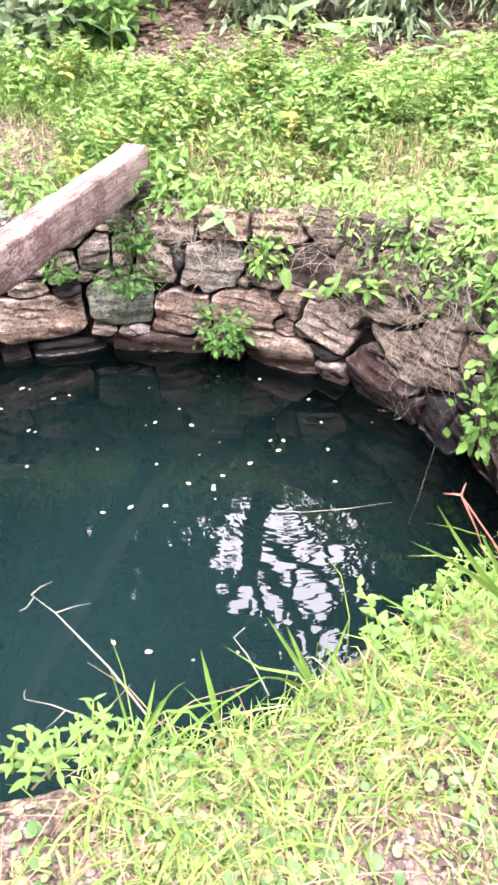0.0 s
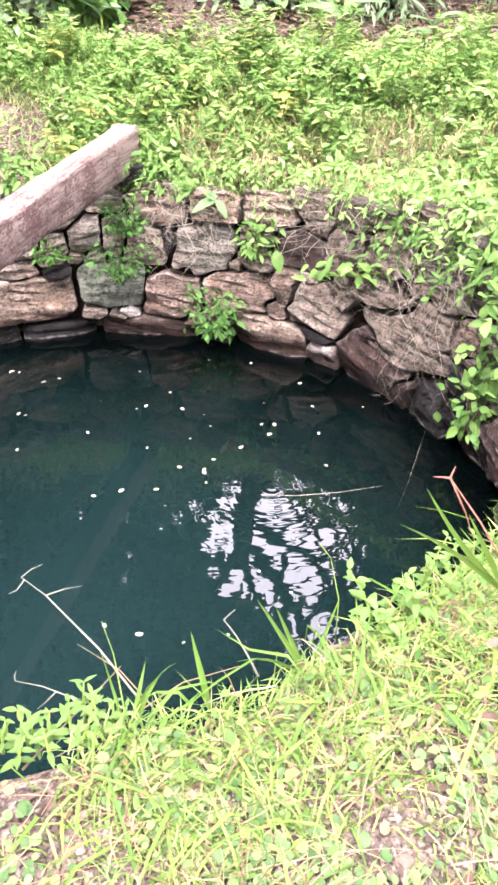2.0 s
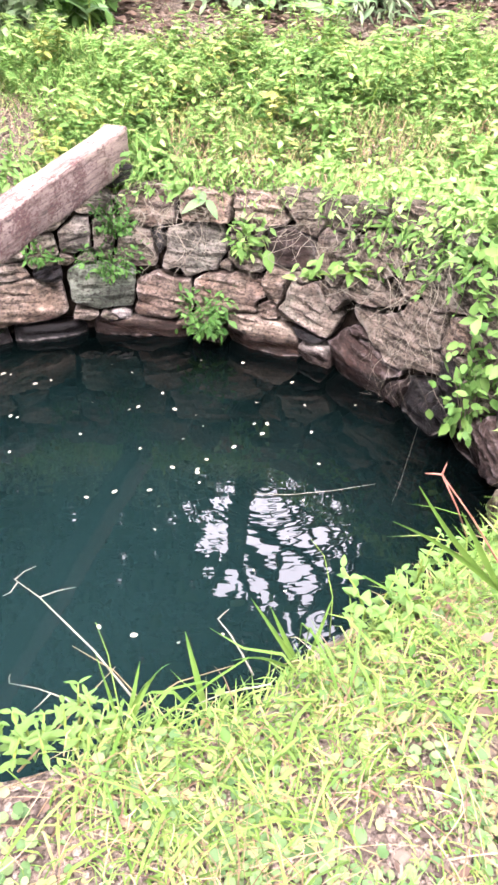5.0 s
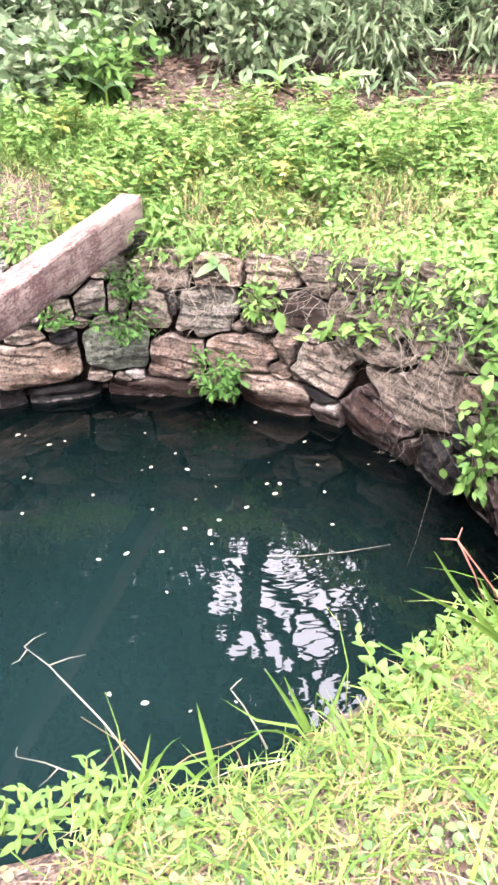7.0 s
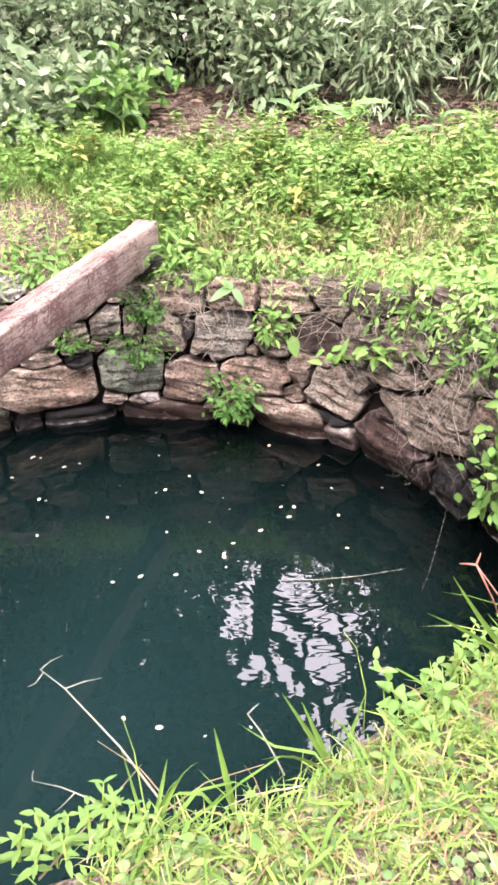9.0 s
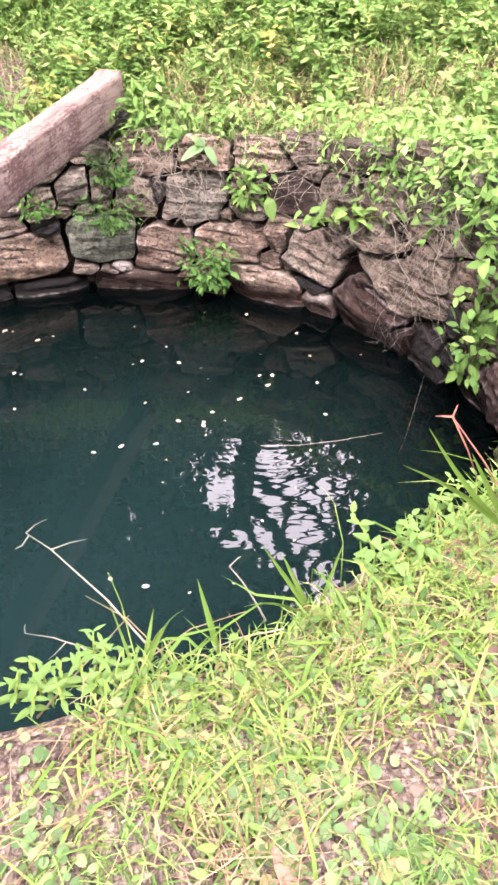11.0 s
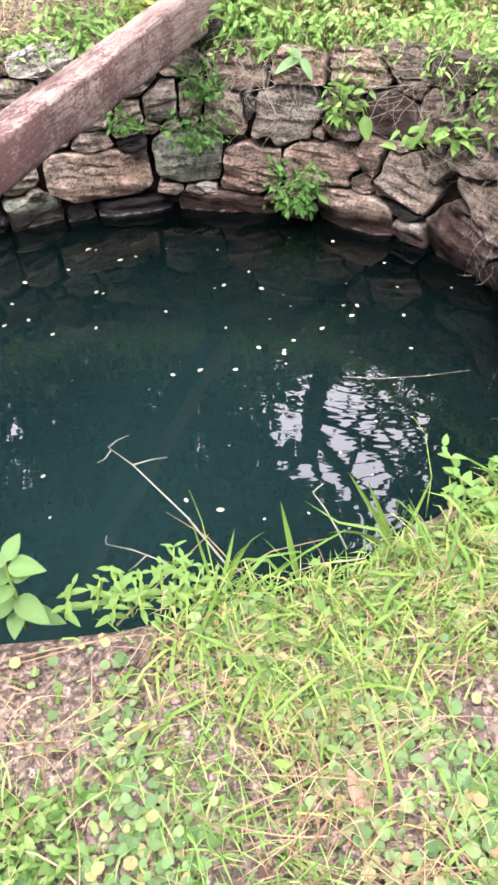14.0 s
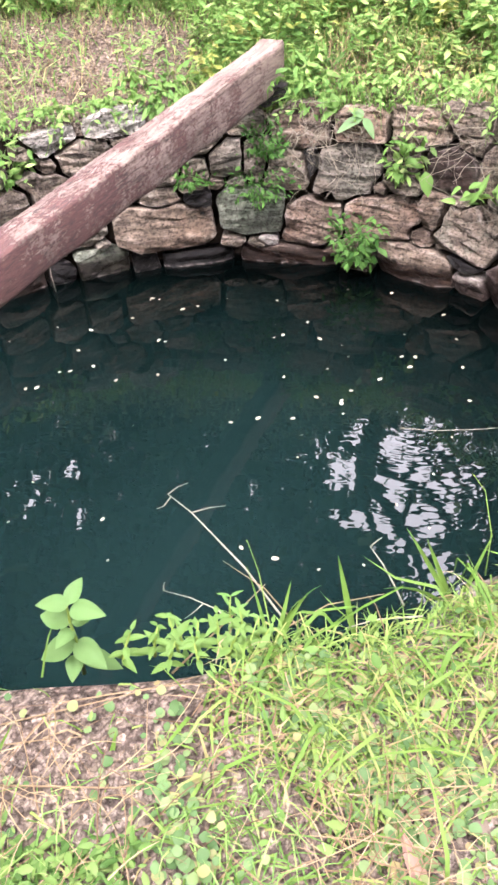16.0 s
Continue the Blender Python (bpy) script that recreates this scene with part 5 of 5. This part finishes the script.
make_twig("thread", "thin pale dead stem standing in the water by the beam", [[(-1.47, 2.83, 0.0), (-1.475, 2.83, 0.08), (-1.47, 2.83, 0.15)]], 0.003, M_TWIG, "twig")

# a withered leaf on the near soil
dry = base_empty("dry_leaf", (0.045, 0.41, float(bank(0.045, 0.41)) + 0.012), "pinkish-brown withered leaf lying in the straw", "leaf")
one_leaf("blade", (0.025, -0.055, 0.0), (-0.008, 0.022, 0.004), (0.5, -0.3, 1), 0.03, M_DRYLEAF, dry, -0.08)
stem_part("stalk", [(0.025, -0.055, 0.0), (0.032, -0.07, -0.004)], [0.0012, 0.0008], M_DRYLEAF, dry)

# ---------------------------------------------------------------- shrubs and trees behind
shrub_rng = random.Random(100)
for i in range(26):
    row = i % 3
    x = -3.4 + (i // 3) * 0.84 + shrub_rng.uniform(-0.22, 0.22) + row * 0.25
    y = (5.45 if x < 0.85 else 5.2) + row * 0.65 + shrub_rng.uniform(-0.15, 0.2)
    h = 0.95 + 0.45 * row + shrub_rng.uniform(-0.1, 0.25)
    if x < 0.7:
        make_bush("shrub", "grey-green shrub with oval leaves behind the bank", (x, y, float(bank(x, y))), 0.55, h, 9, 2900, (0.04, 0.09), M_SHRUB, 200 + i, (0.4, 0.6))
    else:
        make_bush("shrub", "grey-green shrub with long narrow leaves behind the bank", (x, y, float(bank(x, y))), 0.55, h, 9, 3000, (0.06, 0.13), M_SHRUB, 200 + i, (0.14, 0.26))
for i, (x, y, h) in enumerate([(-1.55, 4.75, 0.34), (-1.2, 4.9, 0.42), (-2.1, 4.7, 0.45), (-0.92, 5.0, 0.36)]):
    make_bush("leafy_shrub", "lush light-green shrub at the edge of the bank", (x, y, float(bank(x, y))), 0.34, h, 9, 620, (0.06, 0.12), M_HERB if i == 3 else M_SHRUB, 240 + i, (0.45, 0.6))


def make_broad_plant(label, x, y, leaves, length, width, seed):
    """A low plant of a few big leaves that arch out from one stem."""
    rng = random.Random(seed)
    ob = base_empty("broad_leaf_plant", (x, y, float(bank(x, y))), label, "plant")
    stem_part("stem", [(0, 0, -0.02), (0, 0, 0.10), (0.01, 0, 0.20)], [0.010, 0.008, 0.005], M_STEM, ob)
    for k in range(leaves):
        a = -1.57 + (k - (leaves - 1) / 2) * 5.2 / leaves + rng.uniform(-0.25, 0.25)
        r = length * rng.uniform(0.8, 1.1)
        one_leaf("leaf", (0, 0, 0.08 + 0.02 * k), (math.cos(a) * r, math.sin(a) * r, 0.16 + rng.uniform(-0.02, 0.12)), (0, -0.3, 1), width * rng.uniform(0.85, 1.1), M_BIGLEAF, ob, 0.5)
    return ob


make_broad_plant("plant with big drooping pale green leaves before the shrubs", 0.56, 4.72, 3, 0.24, 0.13, 1)
make_broad_plant("small plant with pale yellow-green leaves before the shrubs", 1.05, 4.55, 5, 0.13, 0.06, 2)
make_broad_plant("plant with broad pale leaves at the shrubs' foot", 0.22, 5.0, 3, 0.16, 0.09, 3)
make_broad_plant("bright broad-leaved plant at the edge of the bank", -0.82, 4.8, 4, 0.15, 0.09, 4)


for i, (x, y) in enumerate([(2.3, 7.6), (3.1, 7.7), (3.9, 7.4), (1.6, 7.8), (-3.6, 7.5)]):
    make_bush("shrub", "tall dark green shrub at the wood's edge", (x, y, float(bank(x, y))), 0.8, 2.5, 10, 2400, (0.08, 0.15), M_SHRUB, 260 + i, (0.3, 0.45))
weeds("far_woods", "dim green undergrowth of the wood behind", 301, 30000, (-10, 10, 7.6, 13.0), (0.12, 0.26), M_SHRUB, tall=4.2, slim=(0.3, 0.5))
weeds("woods_floor_plants", "dim green undergrowth around the clearing", 302, 6000, (-9, 9, -7, -1.2), (0.1, 0.22), M_SHRUB, tall=0.8, slim=(0.3, 0.5))

# directions in which the crowns are cut open, so the water mirrors sky
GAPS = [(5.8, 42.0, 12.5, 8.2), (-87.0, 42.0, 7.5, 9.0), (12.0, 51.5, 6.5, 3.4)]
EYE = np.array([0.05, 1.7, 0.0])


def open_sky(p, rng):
    """Whether a leaf at p would close one of the openings cut into the crowns over the pond."""
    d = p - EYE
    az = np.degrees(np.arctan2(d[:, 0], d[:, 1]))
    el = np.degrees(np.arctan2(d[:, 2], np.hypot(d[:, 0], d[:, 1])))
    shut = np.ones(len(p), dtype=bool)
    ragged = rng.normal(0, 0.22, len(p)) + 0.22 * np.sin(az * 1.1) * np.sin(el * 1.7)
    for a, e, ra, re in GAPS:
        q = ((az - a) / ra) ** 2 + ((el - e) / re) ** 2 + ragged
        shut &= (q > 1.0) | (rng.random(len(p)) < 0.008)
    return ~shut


def make_tree(label, base, height, radius, az, el, clumps, leaves, seed, dist=(7.0, 10.0), leaf=(0.20, 0.36), spread=0.8):
    """A tree: a tapered trunk, limbs to each clump and a crown of leaves, hanging over the clearing."""
    rng = np.random.default_rng(seed)
    ob = base_empty("tree", base, label, "tree")
    b = np.array(base)
    lean = rng.normal(0, 0.25, 2)
    trunk = [(lean[0] * s * s, lean[1] * s * s, height * s - 0.1 * (s == 0)) for s in np.linspace(0, 1, 7)]
    stem_part("trunk", trunk, [radius * (1 - 0.75 * s) for s in np.linspace(0, 1, 7)], M_BARK, ob, 9)
    chunks = []
    for k in range(clumps):
        a, e, d = math.radians(rng.uniform(*az)), math.radians(rng.uniform(*el)), rng.uniform(*dist)
        c = EYE + d * np.array([math.sin(a) * math.cos(e), math.cos(a) * math.cos(e), math.sin(e)]) - b
        p = c + rng.normal(0, spread, (leaves, 3)) * np.array([1, 1, 0.7])
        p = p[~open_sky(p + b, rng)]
        n = len(p)
        if n < 10:
            continue
        axis = rng.normal(0, 1, (n, 3)) + np.array([0, 0, -0.4])
        up = rng.normal(0, 0.6, (n, 3)) + np.array([0, 0, 1.0])
        L = rng.uniform(*leaf, n)
        chunks.append(leaf_arrays(rng, p, axis, up, L, L * rng.uniform(0.4, 0.6, n)))
        s = rng.uniform(0.45, 0.95)
        root = np.array(trunk[int(s * 6)])
        mid = (root + c) / 2 + np.array([0, 0, 0.4])
        stem_part("limb", [root, mid, c], [radius * 0.3, radius * 0.18, radius * 0.05], M_BARK, ob)
    v, f = joined(chunks)
    part("crown", quick_mesh("crown", v, f, M_CROWN), ob)
    return ob


wide = "tall forest tree out of direct view, its dense dark green crown closing off the sky"
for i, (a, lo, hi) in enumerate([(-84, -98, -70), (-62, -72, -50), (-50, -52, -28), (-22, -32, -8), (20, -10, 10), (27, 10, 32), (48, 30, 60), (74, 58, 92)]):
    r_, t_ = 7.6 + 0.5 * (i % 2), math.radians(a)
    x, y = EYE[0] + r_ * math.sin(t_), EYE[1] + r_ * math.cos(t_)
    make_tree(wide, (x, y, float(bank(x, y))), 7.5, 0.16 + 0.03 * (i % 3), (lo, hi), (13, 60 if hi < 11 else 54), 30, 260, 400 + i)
# unseen trees added behind the camera to hold back skylight from the wall
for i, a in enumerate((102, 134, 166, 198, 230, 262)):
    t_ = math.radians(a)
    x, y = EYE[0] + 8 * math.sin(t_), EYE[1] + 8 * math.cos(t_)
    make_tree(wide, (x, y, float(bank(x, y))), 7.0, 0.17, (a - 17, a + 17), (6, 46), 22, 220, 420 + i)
for i, (x, y, r_) in enumerate([(-0.56, 7.5, 0.075), (-0.34, 7.6, 0.04), (-2.35, 7.4, 0.06), (-1.45, 8.0, 0.045), (2.6, 7.6, 0.05)]):
    a = math.degrees(math.atan2(x - EYE[0], y - EYE[1]))
    make_tree("slender forest tree with pale bark", (x, y, float(bank(x, y))), 2.5, r_, (a - 9, a + 9), (20, 30), 5, 160, 440 + i, (6.5, 8.0))

# bare boughs across the opening over the pond
boughs = base_empty("bare_tree", (0.9, 9.5, float(bank(0.9, 9.5))), "leaning tree with dark bare boughs against the sky", "tree")
bo = np.array([0.9, 9.5, float(bank(0.9, 9.5))])


def toward(a, e, d):
    a, e = math.radians(a), math.radians(e)
    return tuple(EYE + d * np.array([math.sin(a) * math.cos(e), math.cos(a) * math.cos(e), math.sin(e)]) - bo)


stem_part("trunk", [(0, 0, -0.1), (0.0, -0.1, 2.5), toward(2, 34, 9.3), toward(0.0, 39, 9.0), toward(-0.5, 45, 9.0)], [0.26, 0.24, 0.21, 0.18, 0.12], M_BARK, boughs, 8)
for run, k in (((( 0, 39), (4, 41.5), (9, 43), (14, 47)), 0.09), (((-0.2, 42), (4, 45), (8, 49), (11, 53)), 0.10), (((-0.3, 43), (-4, 46), (-8, 50)), 0.08), (((4, 41.5), (7, 39.5), (12, 38)), 0.05), (((5, 46), (6, 43), (9, 40.5)), 0.045), (((1, 36), (6, 37.5), (13, 40)), 0.06), (((-0.3, 44), (2, 47.5), (3, 51)), 0.06)):
    n = len(run)
    stem_part("bough", [toward(a, e, 9.0) for a, e in run], [1.25 * k * (1 - 0.6 * j / (n - 1)) for j in range(n)], M_BARK, boughs, 5)

# ---------------------------------------------------------------- the stones of the wall
laid = []


def stone(theta, z, w, h, tilt=0, mat=None):
    """Notes a stone: its angle round the pond, height, width, height, tilt and kind."""
    laid.append((theta, z, w, h, tilt, mat or M_STONE))


def block_distance(u, z, w, h, tilt):
    """How far a place on the wall, seen from a stone's middle, lies outside its squared-off block."""
    a = math.radians(tilt)
    x, y = u * math.cos(a) + z * math.sin(a), -u * math.sin(a) + z * math.cos(a)
    return ((np.abs(2 * x / w) ** 7 + np.abs(2 * y / h) ** 7) ** (1 / 7) - 1) * min(w, h) / 2


def corners_of(pts, slack):
    """The corners that a broken edge keeps: a run of points thinned to straight stretches."""
    p = np.array(pts)
    far = int(np.argmax(np.hypot(*(p - p[0]).T)))
    keep = {0, far}
    todo = [(0, far), (far, len(p))]
    while todo:
        i, j = todo.pop()
        if j - i < 2:
            continue
        a_, b_ = p[i], p[j % len(p)]
        d = (b_ - a_) / max(1e-6, np.hypot(*(b_ - a_)))
        off = np.abs((p[i + 1:j] - a_) @ np.array([-d[1], d[0]]))
        k = int(np.argmax(off))
        if off[k] > slack:
            keep.add(i + 1 + k)
            todo += [(i, i + 1 + k), (i + 1 + k, j)]
    return p[sorted(keep)]


def outline_of(i, n=64):
    """A stone's outline on the wall: its own block, grown until it meets its neighbours but for a joint, with straight broken edges."""
    th, z0, w, h, tilt, _ = laid[i]
    rng = random.Random(900 + i)
    r0 = float(rim(th))
    near = [(math.radians(th - a) * r0, c - z0, ww, hh, tt) for j, (a, c, ww, hh, tt, _) in enumerate(laid) if j != i and abs(math.radians(a - th) * r0) < (w + ww) * 0.6 + 0.06 and abs(c - z0) < (h + hh) * 0.6 + 0.06]
    cuts = [(rng.uniform(0, 6.28), rng.uniform(1.0, 1.3)) for _ in range(4)]
    steps = np.linspace(0.05, 1.45, 71)
    pts = []
    for k in range(n):
        a = 2 * math.pi * k / n
        q = 1 / max(abs(math.cos(a)), abs(math.sin(a)))
        u, v = math.cos(a) * q * w / 2 * steps, math.sin(a) * q * h / 2 * steps
        own = block_distance(u, v, w, h, tilt)
        for ca, cd in cuts:
            own = np.maximum(own, (math.cos(ca) * u * 2 / w + math.sin(ca) * v * 2 / h - cd) * min(w, h) / 2)
        ok = own < min(0.05, 0.26 * h)
        for du, dz, ww, hh, tt in near:
            ok &= own < block_distance(u - du, v - dz, ww, hh, tt) - 0.006
        last = int(np.argmin(ok)) if not ok.all() else len(steps)
        m = max(last - 1, 4)
        pts.append((u[m], v[m]))
    c = corners_of(pts, 0.0075)
    seg = np.roll(c, -1, axis=0) - c
    run = np.concatenate([[0], np.cumsum(np.hypot(*seg.T))])
    out = []
    for d in np.linspace(0, run[-1], 48, endpoint=False):
        k = int(np.searchsorted(run, d, side="right")) - 1
        p = c[k] + seg[k] * (d - run[k]) / max(1e-6, run[k + 1] - run[k])
        e = noise.noise_vector(Vector((p[0] * 34, p[1] * 34, i * 1.3))) * 0.0045 + noise.noise_vector(Vector((p[0] * 90, p[1] * 90, i * 2.3))) * 0.0022
        out.append((p[0] + e.x, p[1] + e.y))
    return out


def stone_mesh(outline, seed, mat, depth=0.11):
    """A broken block: a face of a few flat facets with bedding ledges and chipped corners; local x along the wall, -y to the pond."""
    rng = random.Random(seed)
    n = len(outline)
    cx, cz = sum(p[0] for p in outline) / n, sum(p[1] for p in outline) / n
    size = max(math.hypot(p[0] - cx, p[1] - cz) for p in outline)
    sx, sz, out = rng.uniform(-0.10, 0.10), rng.uniform(-0.16, 0.12), rng.uniform(-0.012, 0.014)
    chips = [(rng.uniform(0, 6.28), rng.uniform(0.35, 0.95), rng.uniform(0.12, 0.5)) for _ in range(4)]
    bed = rng.uniform(-0.35, 0.25)

    def face(px, pz):
        dx, dz = px - cx, pz - cz
        y = -0.028 + out + sx * dx + sz * dz
        for ca, cd, slope in chips:
            y = max(y, -0.028 + out + slope * (math.cos(ca) * dx + math.sin(ca) * dz * 1.4 - cd * size * 0.8))
        t = dz * math.cos(bed) - dx * math.sin(bed)
        ledge = noise.noise(Vector((seed * 3.1, t * 42, dx * 4)))
        y += 0.016 * math.floor(ledge * 3) / 3 + 0.012 * noise.noise(Vector((px * 14, pz * 14, seed * 1.7))) + 0.004 * noise.noise(Vector((px * 55, pz * 75, seed)))
        return min(y, 0.03)

    verts = []
    for scale, push in ((0.90, None), (0.985, 0.034), (1.0, 0.010), (0.965, 0.001), (0.89, 0), (0.79, 0), (0.69, 0), (0.58, 0), (0.46, 0), (0.33, 0), (0.18, 0)):
        for x, z in outline:
            px, pz = cx + (x - cx) * scale, cz + (z - cz) * scale
            verts.append((px, depth if push is None else face(px, pz) + push, pz))
    verts.append((cx, face(cx, cz), cz))
    faces = []
    for r in range(10):
        for k in range(n):
            a, b = r * n + k, r * n + (k + 1) % n
            faces.append((a, b, b + n, a + n))
    faces += [(10 * n + k, 10 * n + (k + 1) % n, 11 * n) for k in range(n)]
    me = mesh_from("stone", verts, faces, mat, True)
    me.set_sharp_from_angle(angle=radians(32))
    return me


stone(111.0, 0.18, 0.52, 0.21, -3, M_TANSTONE)
stone(94.5, 0.23, 0.35, 0.22, 0, M_MOSSSTONE)
stone(104.1, 0.30, 0.12, 0.08, 3, M_BLACKSTONE_RECESS)
stone(104.0, 0.24, 0.11, 0.04, 0, M_BLACKSTONE_RECESS)
stone(99.1, 0.10, 0.12, 0.07, -22)
stone(105.6, 0.01, 0.37, 0.14, 6, M_BLACKSTONE_RECESS)
stone(116.0, 0.02, 0.14, 0.11, 12, M_BLACKSTONE_RECESS)
stone(87.3, 0.03, 0.48, 0.09, 0, M_RUSTSTONE)
stone(91.6, 0.11, 0.08, 0.04, 0, M_PALESTONE)
stone(82.8, 0.19, 0.27, 0.22, -8, M_RUSTSTONE)
stone(86.4, 0.27, 0.05, 0.12, -8)
stone(87.4, 0.41, 0.21, 0.18, -14)
stone(82.7, 0.45, 0.08, 0.12, -8, M_BLACKSTONE_RECESS)
stone(75.8, 0.42, 0.32, 0.23, 8)
stone(84.4, 0.59, 0.23, 0.16, 0, M_RUSTSTONE)
# black here stands for the shade under the beam's end
stone(90.7, 0.72, 0.12, 0.07, 0, M_BLACKSTONE_RECESS)
stone(98.6, 0.47, 0.14, 0.16, 6)
stone(105.1, 0.40, 0.14, 0.13, 4)
stone(93.1, 0.45, 0.11, 0.17, -6)
stone(112.0, 0.32, 0.15, 0.07, 0)
stone(68.4, 0.24, 0.34, 0.19, -5, M_RUSTSTONE)
stone(70.4, 0.37, 0.09, 0.09, 20)
stone(59.2, 0.30, 0.11, 0.16, -10)
stone(62.1, 0.19, 0.15, 0.09, -6, M_RUSTSTONE)
stone(52.0, 0.24, 0.31, 0.20, -9)
stone(47.7, 0.30, 0.11, 0.11, 0)
stone(61.7, 0.07, 0.38, 0.17, -6, M_TANSTONE)
stone(73.2, 0.05, 0.18, 0.13, 0, M_RUSTSTONE)
# dark red here stands for a shaded hollow in the wall
stone(57.4, 0.49, 0.23, 0.17, -4, M_REDSTONE_HOLLOW)
stone(54.3, 0.58, 0.12, 0.09, -20)
stone(63.1, 0.61, 0.26, 0.12, 0, M_TANSTONE)
stone(74.0, 0.60, 0.24, 0.12, 0, M_TANSTONE)
stone(40.2, 0.39, 0.25, 0.13, -16)
stone(28.9, 0.48, 0.31, 0.07, 4)
stone(28.7, 0.36, 0.22, 0.15, -30)
stone(32.5, 0.25, 0.49, 0.18, -20)
stone(41.7, 0.21, 0.16, 0.07, 0, M_REDSTONE_HOLLOW)
stone(50.8, 0.05, 0.14, 0.09, -6, M_PALESTONE)
stone(39.7, 0.10, 0.39, 0.20, -24, M_REDSTONE_HOLLOW)
# painted black for the shade of the recess at this spot
stone(51.9, 0.13, 0.17, 0.07, -10, M_BLACKSTONE_RECESS)
stone(25.3, 0.10, 0.22, 0.18, 0, M_BLACKSTONE_RECESS)
stone(20.2, 0.23, 0.08, 0.09, 0, M_BLACKSTONE_RECESS)
stone(48.0, 0.51, 0.17, 0.17, 0)
stone(39.5, 0.57, 0.24, 0.18, 0)
stone(29.5, 0.61, 0.22, 0.18, 0)
stone(31.5, 0.05, 0.10, 0.10, -10, M_REDSTONE_HOLLOW)
stone(127.9, 0.60, 0.19, 0.08, 4, M_PALESTONE)
stone(118.3, 0.64, 0.22, 0.10, 22, M_PALESTONE)
stone(123.3, 0.53, 0.25, 0.13, 8)
stone(130.5, 0.41, 0.19, 0.14, 0)
stone(123.6, 0.05, 0.26, 0.15, 0, M_MOSSSTONE)
stone(123.3, 0.15, 0.08, 0.05, 0)
stone(131.8, 0.03, 0.12, 0.12, 0, M_BLACKSTONE_RECESS)
stone(125.2, 0.22, 0.17, 0.16, 0)
stone(132.8, 0.23, 0.18, 0.21, 0)
stone(56.0, 0.66, 0.15, 0.10, 0)
stone(66.0, 0.50, 0.16, 0.08, -4)
stone(66.5, 0.41, 0.17, 0.07, -10)
stone(79.5, 0.32, 0.06, 0.09, 0)
stone(95.6, 0.62, 0.16, 0.12, 0)
stone(102.0, 0.56, 0.16, 0.12, 0)
stone(110.0, 0.45, 0.18, 0.14, 0)
stone(118.0, 0.36, 0.16, 0.10, 6)
stone(34.7, 0.71, 0.22, 0.09, 0)
stone(45.0, 0.66, 0.21, 0.10, 0)
stone(13.1, 0.10, 0.22, 0.15, 0, M_REDSTONE_HOLLOW)
stone(20.0, 0.10, 0.14, 0.12, 0, M_BLACKSTONE_RECESS)
stone(14.8, 0.26, 0.19, 0.16, 0)
stone(21.0, 0.38, 0.14, 0.14, 0)
stone(14.4, 0.43, 0.18, 0.15, 0)
stone(20.4, 0.55, 0.16, 0.13, 0)
stone(6.1, 0.14, 0.26, 0.14, 0, M_REDSTONE_HOLLOW)
# the rest of the ring, laid in rough courses
sr = random.Random(500)
for z0, z1 in ((-0.02, 0.15), (0.15, 0.30), (0.30, 0.44), (0.44, 0.58)):
    t = -175.0
    while t < 180:
        w = sr.uniform(0.16, 0.36)
        step = math.degrees(w / float(rim(t)))
        mid = t + step / 2
        x, y = POND[0] + 1.5 * math.cos(math.radians(mid)), POND[1] + 1.5 * math.sin(math.radians(mid))
        if (mid < 4 or mid > 137) and z1 < float(bank(x, y)) - 0.05:
            stone(mid, (z0 + z1) / 2 + sr.uniform(-0.012, 0.012), w, (z1 - z0), sr.uniform(-5, 5))
        t += step
# small chinking stones
for k in range(150):
    th = sr.uniform(8, 134)
    z = sr.uniform(0.05, 0.6)
    if all(abs(th - a) * 0.0236 > w * 0.5 or abs(z - c) > h * 0.5 for a, c, w, h, _, _ in laid):
        stone(th, z, sr.uniform(0.05, 0.10), sr.uniform(0.035, 0.065), sr.uniform(-20, 20))
for i, (theta, z, w, h, tilt, mat) in enumerate(laid):
    t = math.radians(theta)
    r = float(rim(theta)) + 0.10 * max(z, 0)
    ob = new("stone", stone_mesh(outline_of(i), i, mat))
    ob.matrix_world = Matrix.Translation((POND[0] + r * math.cos(t), POND[1] + r * math.sin(t), z)) @ Matrix.Rotation(t - math.pi / 2, 4, "Z") @ Matrix.Rotation(math.radians(-6), 4, "X")
    ob.parent = wall
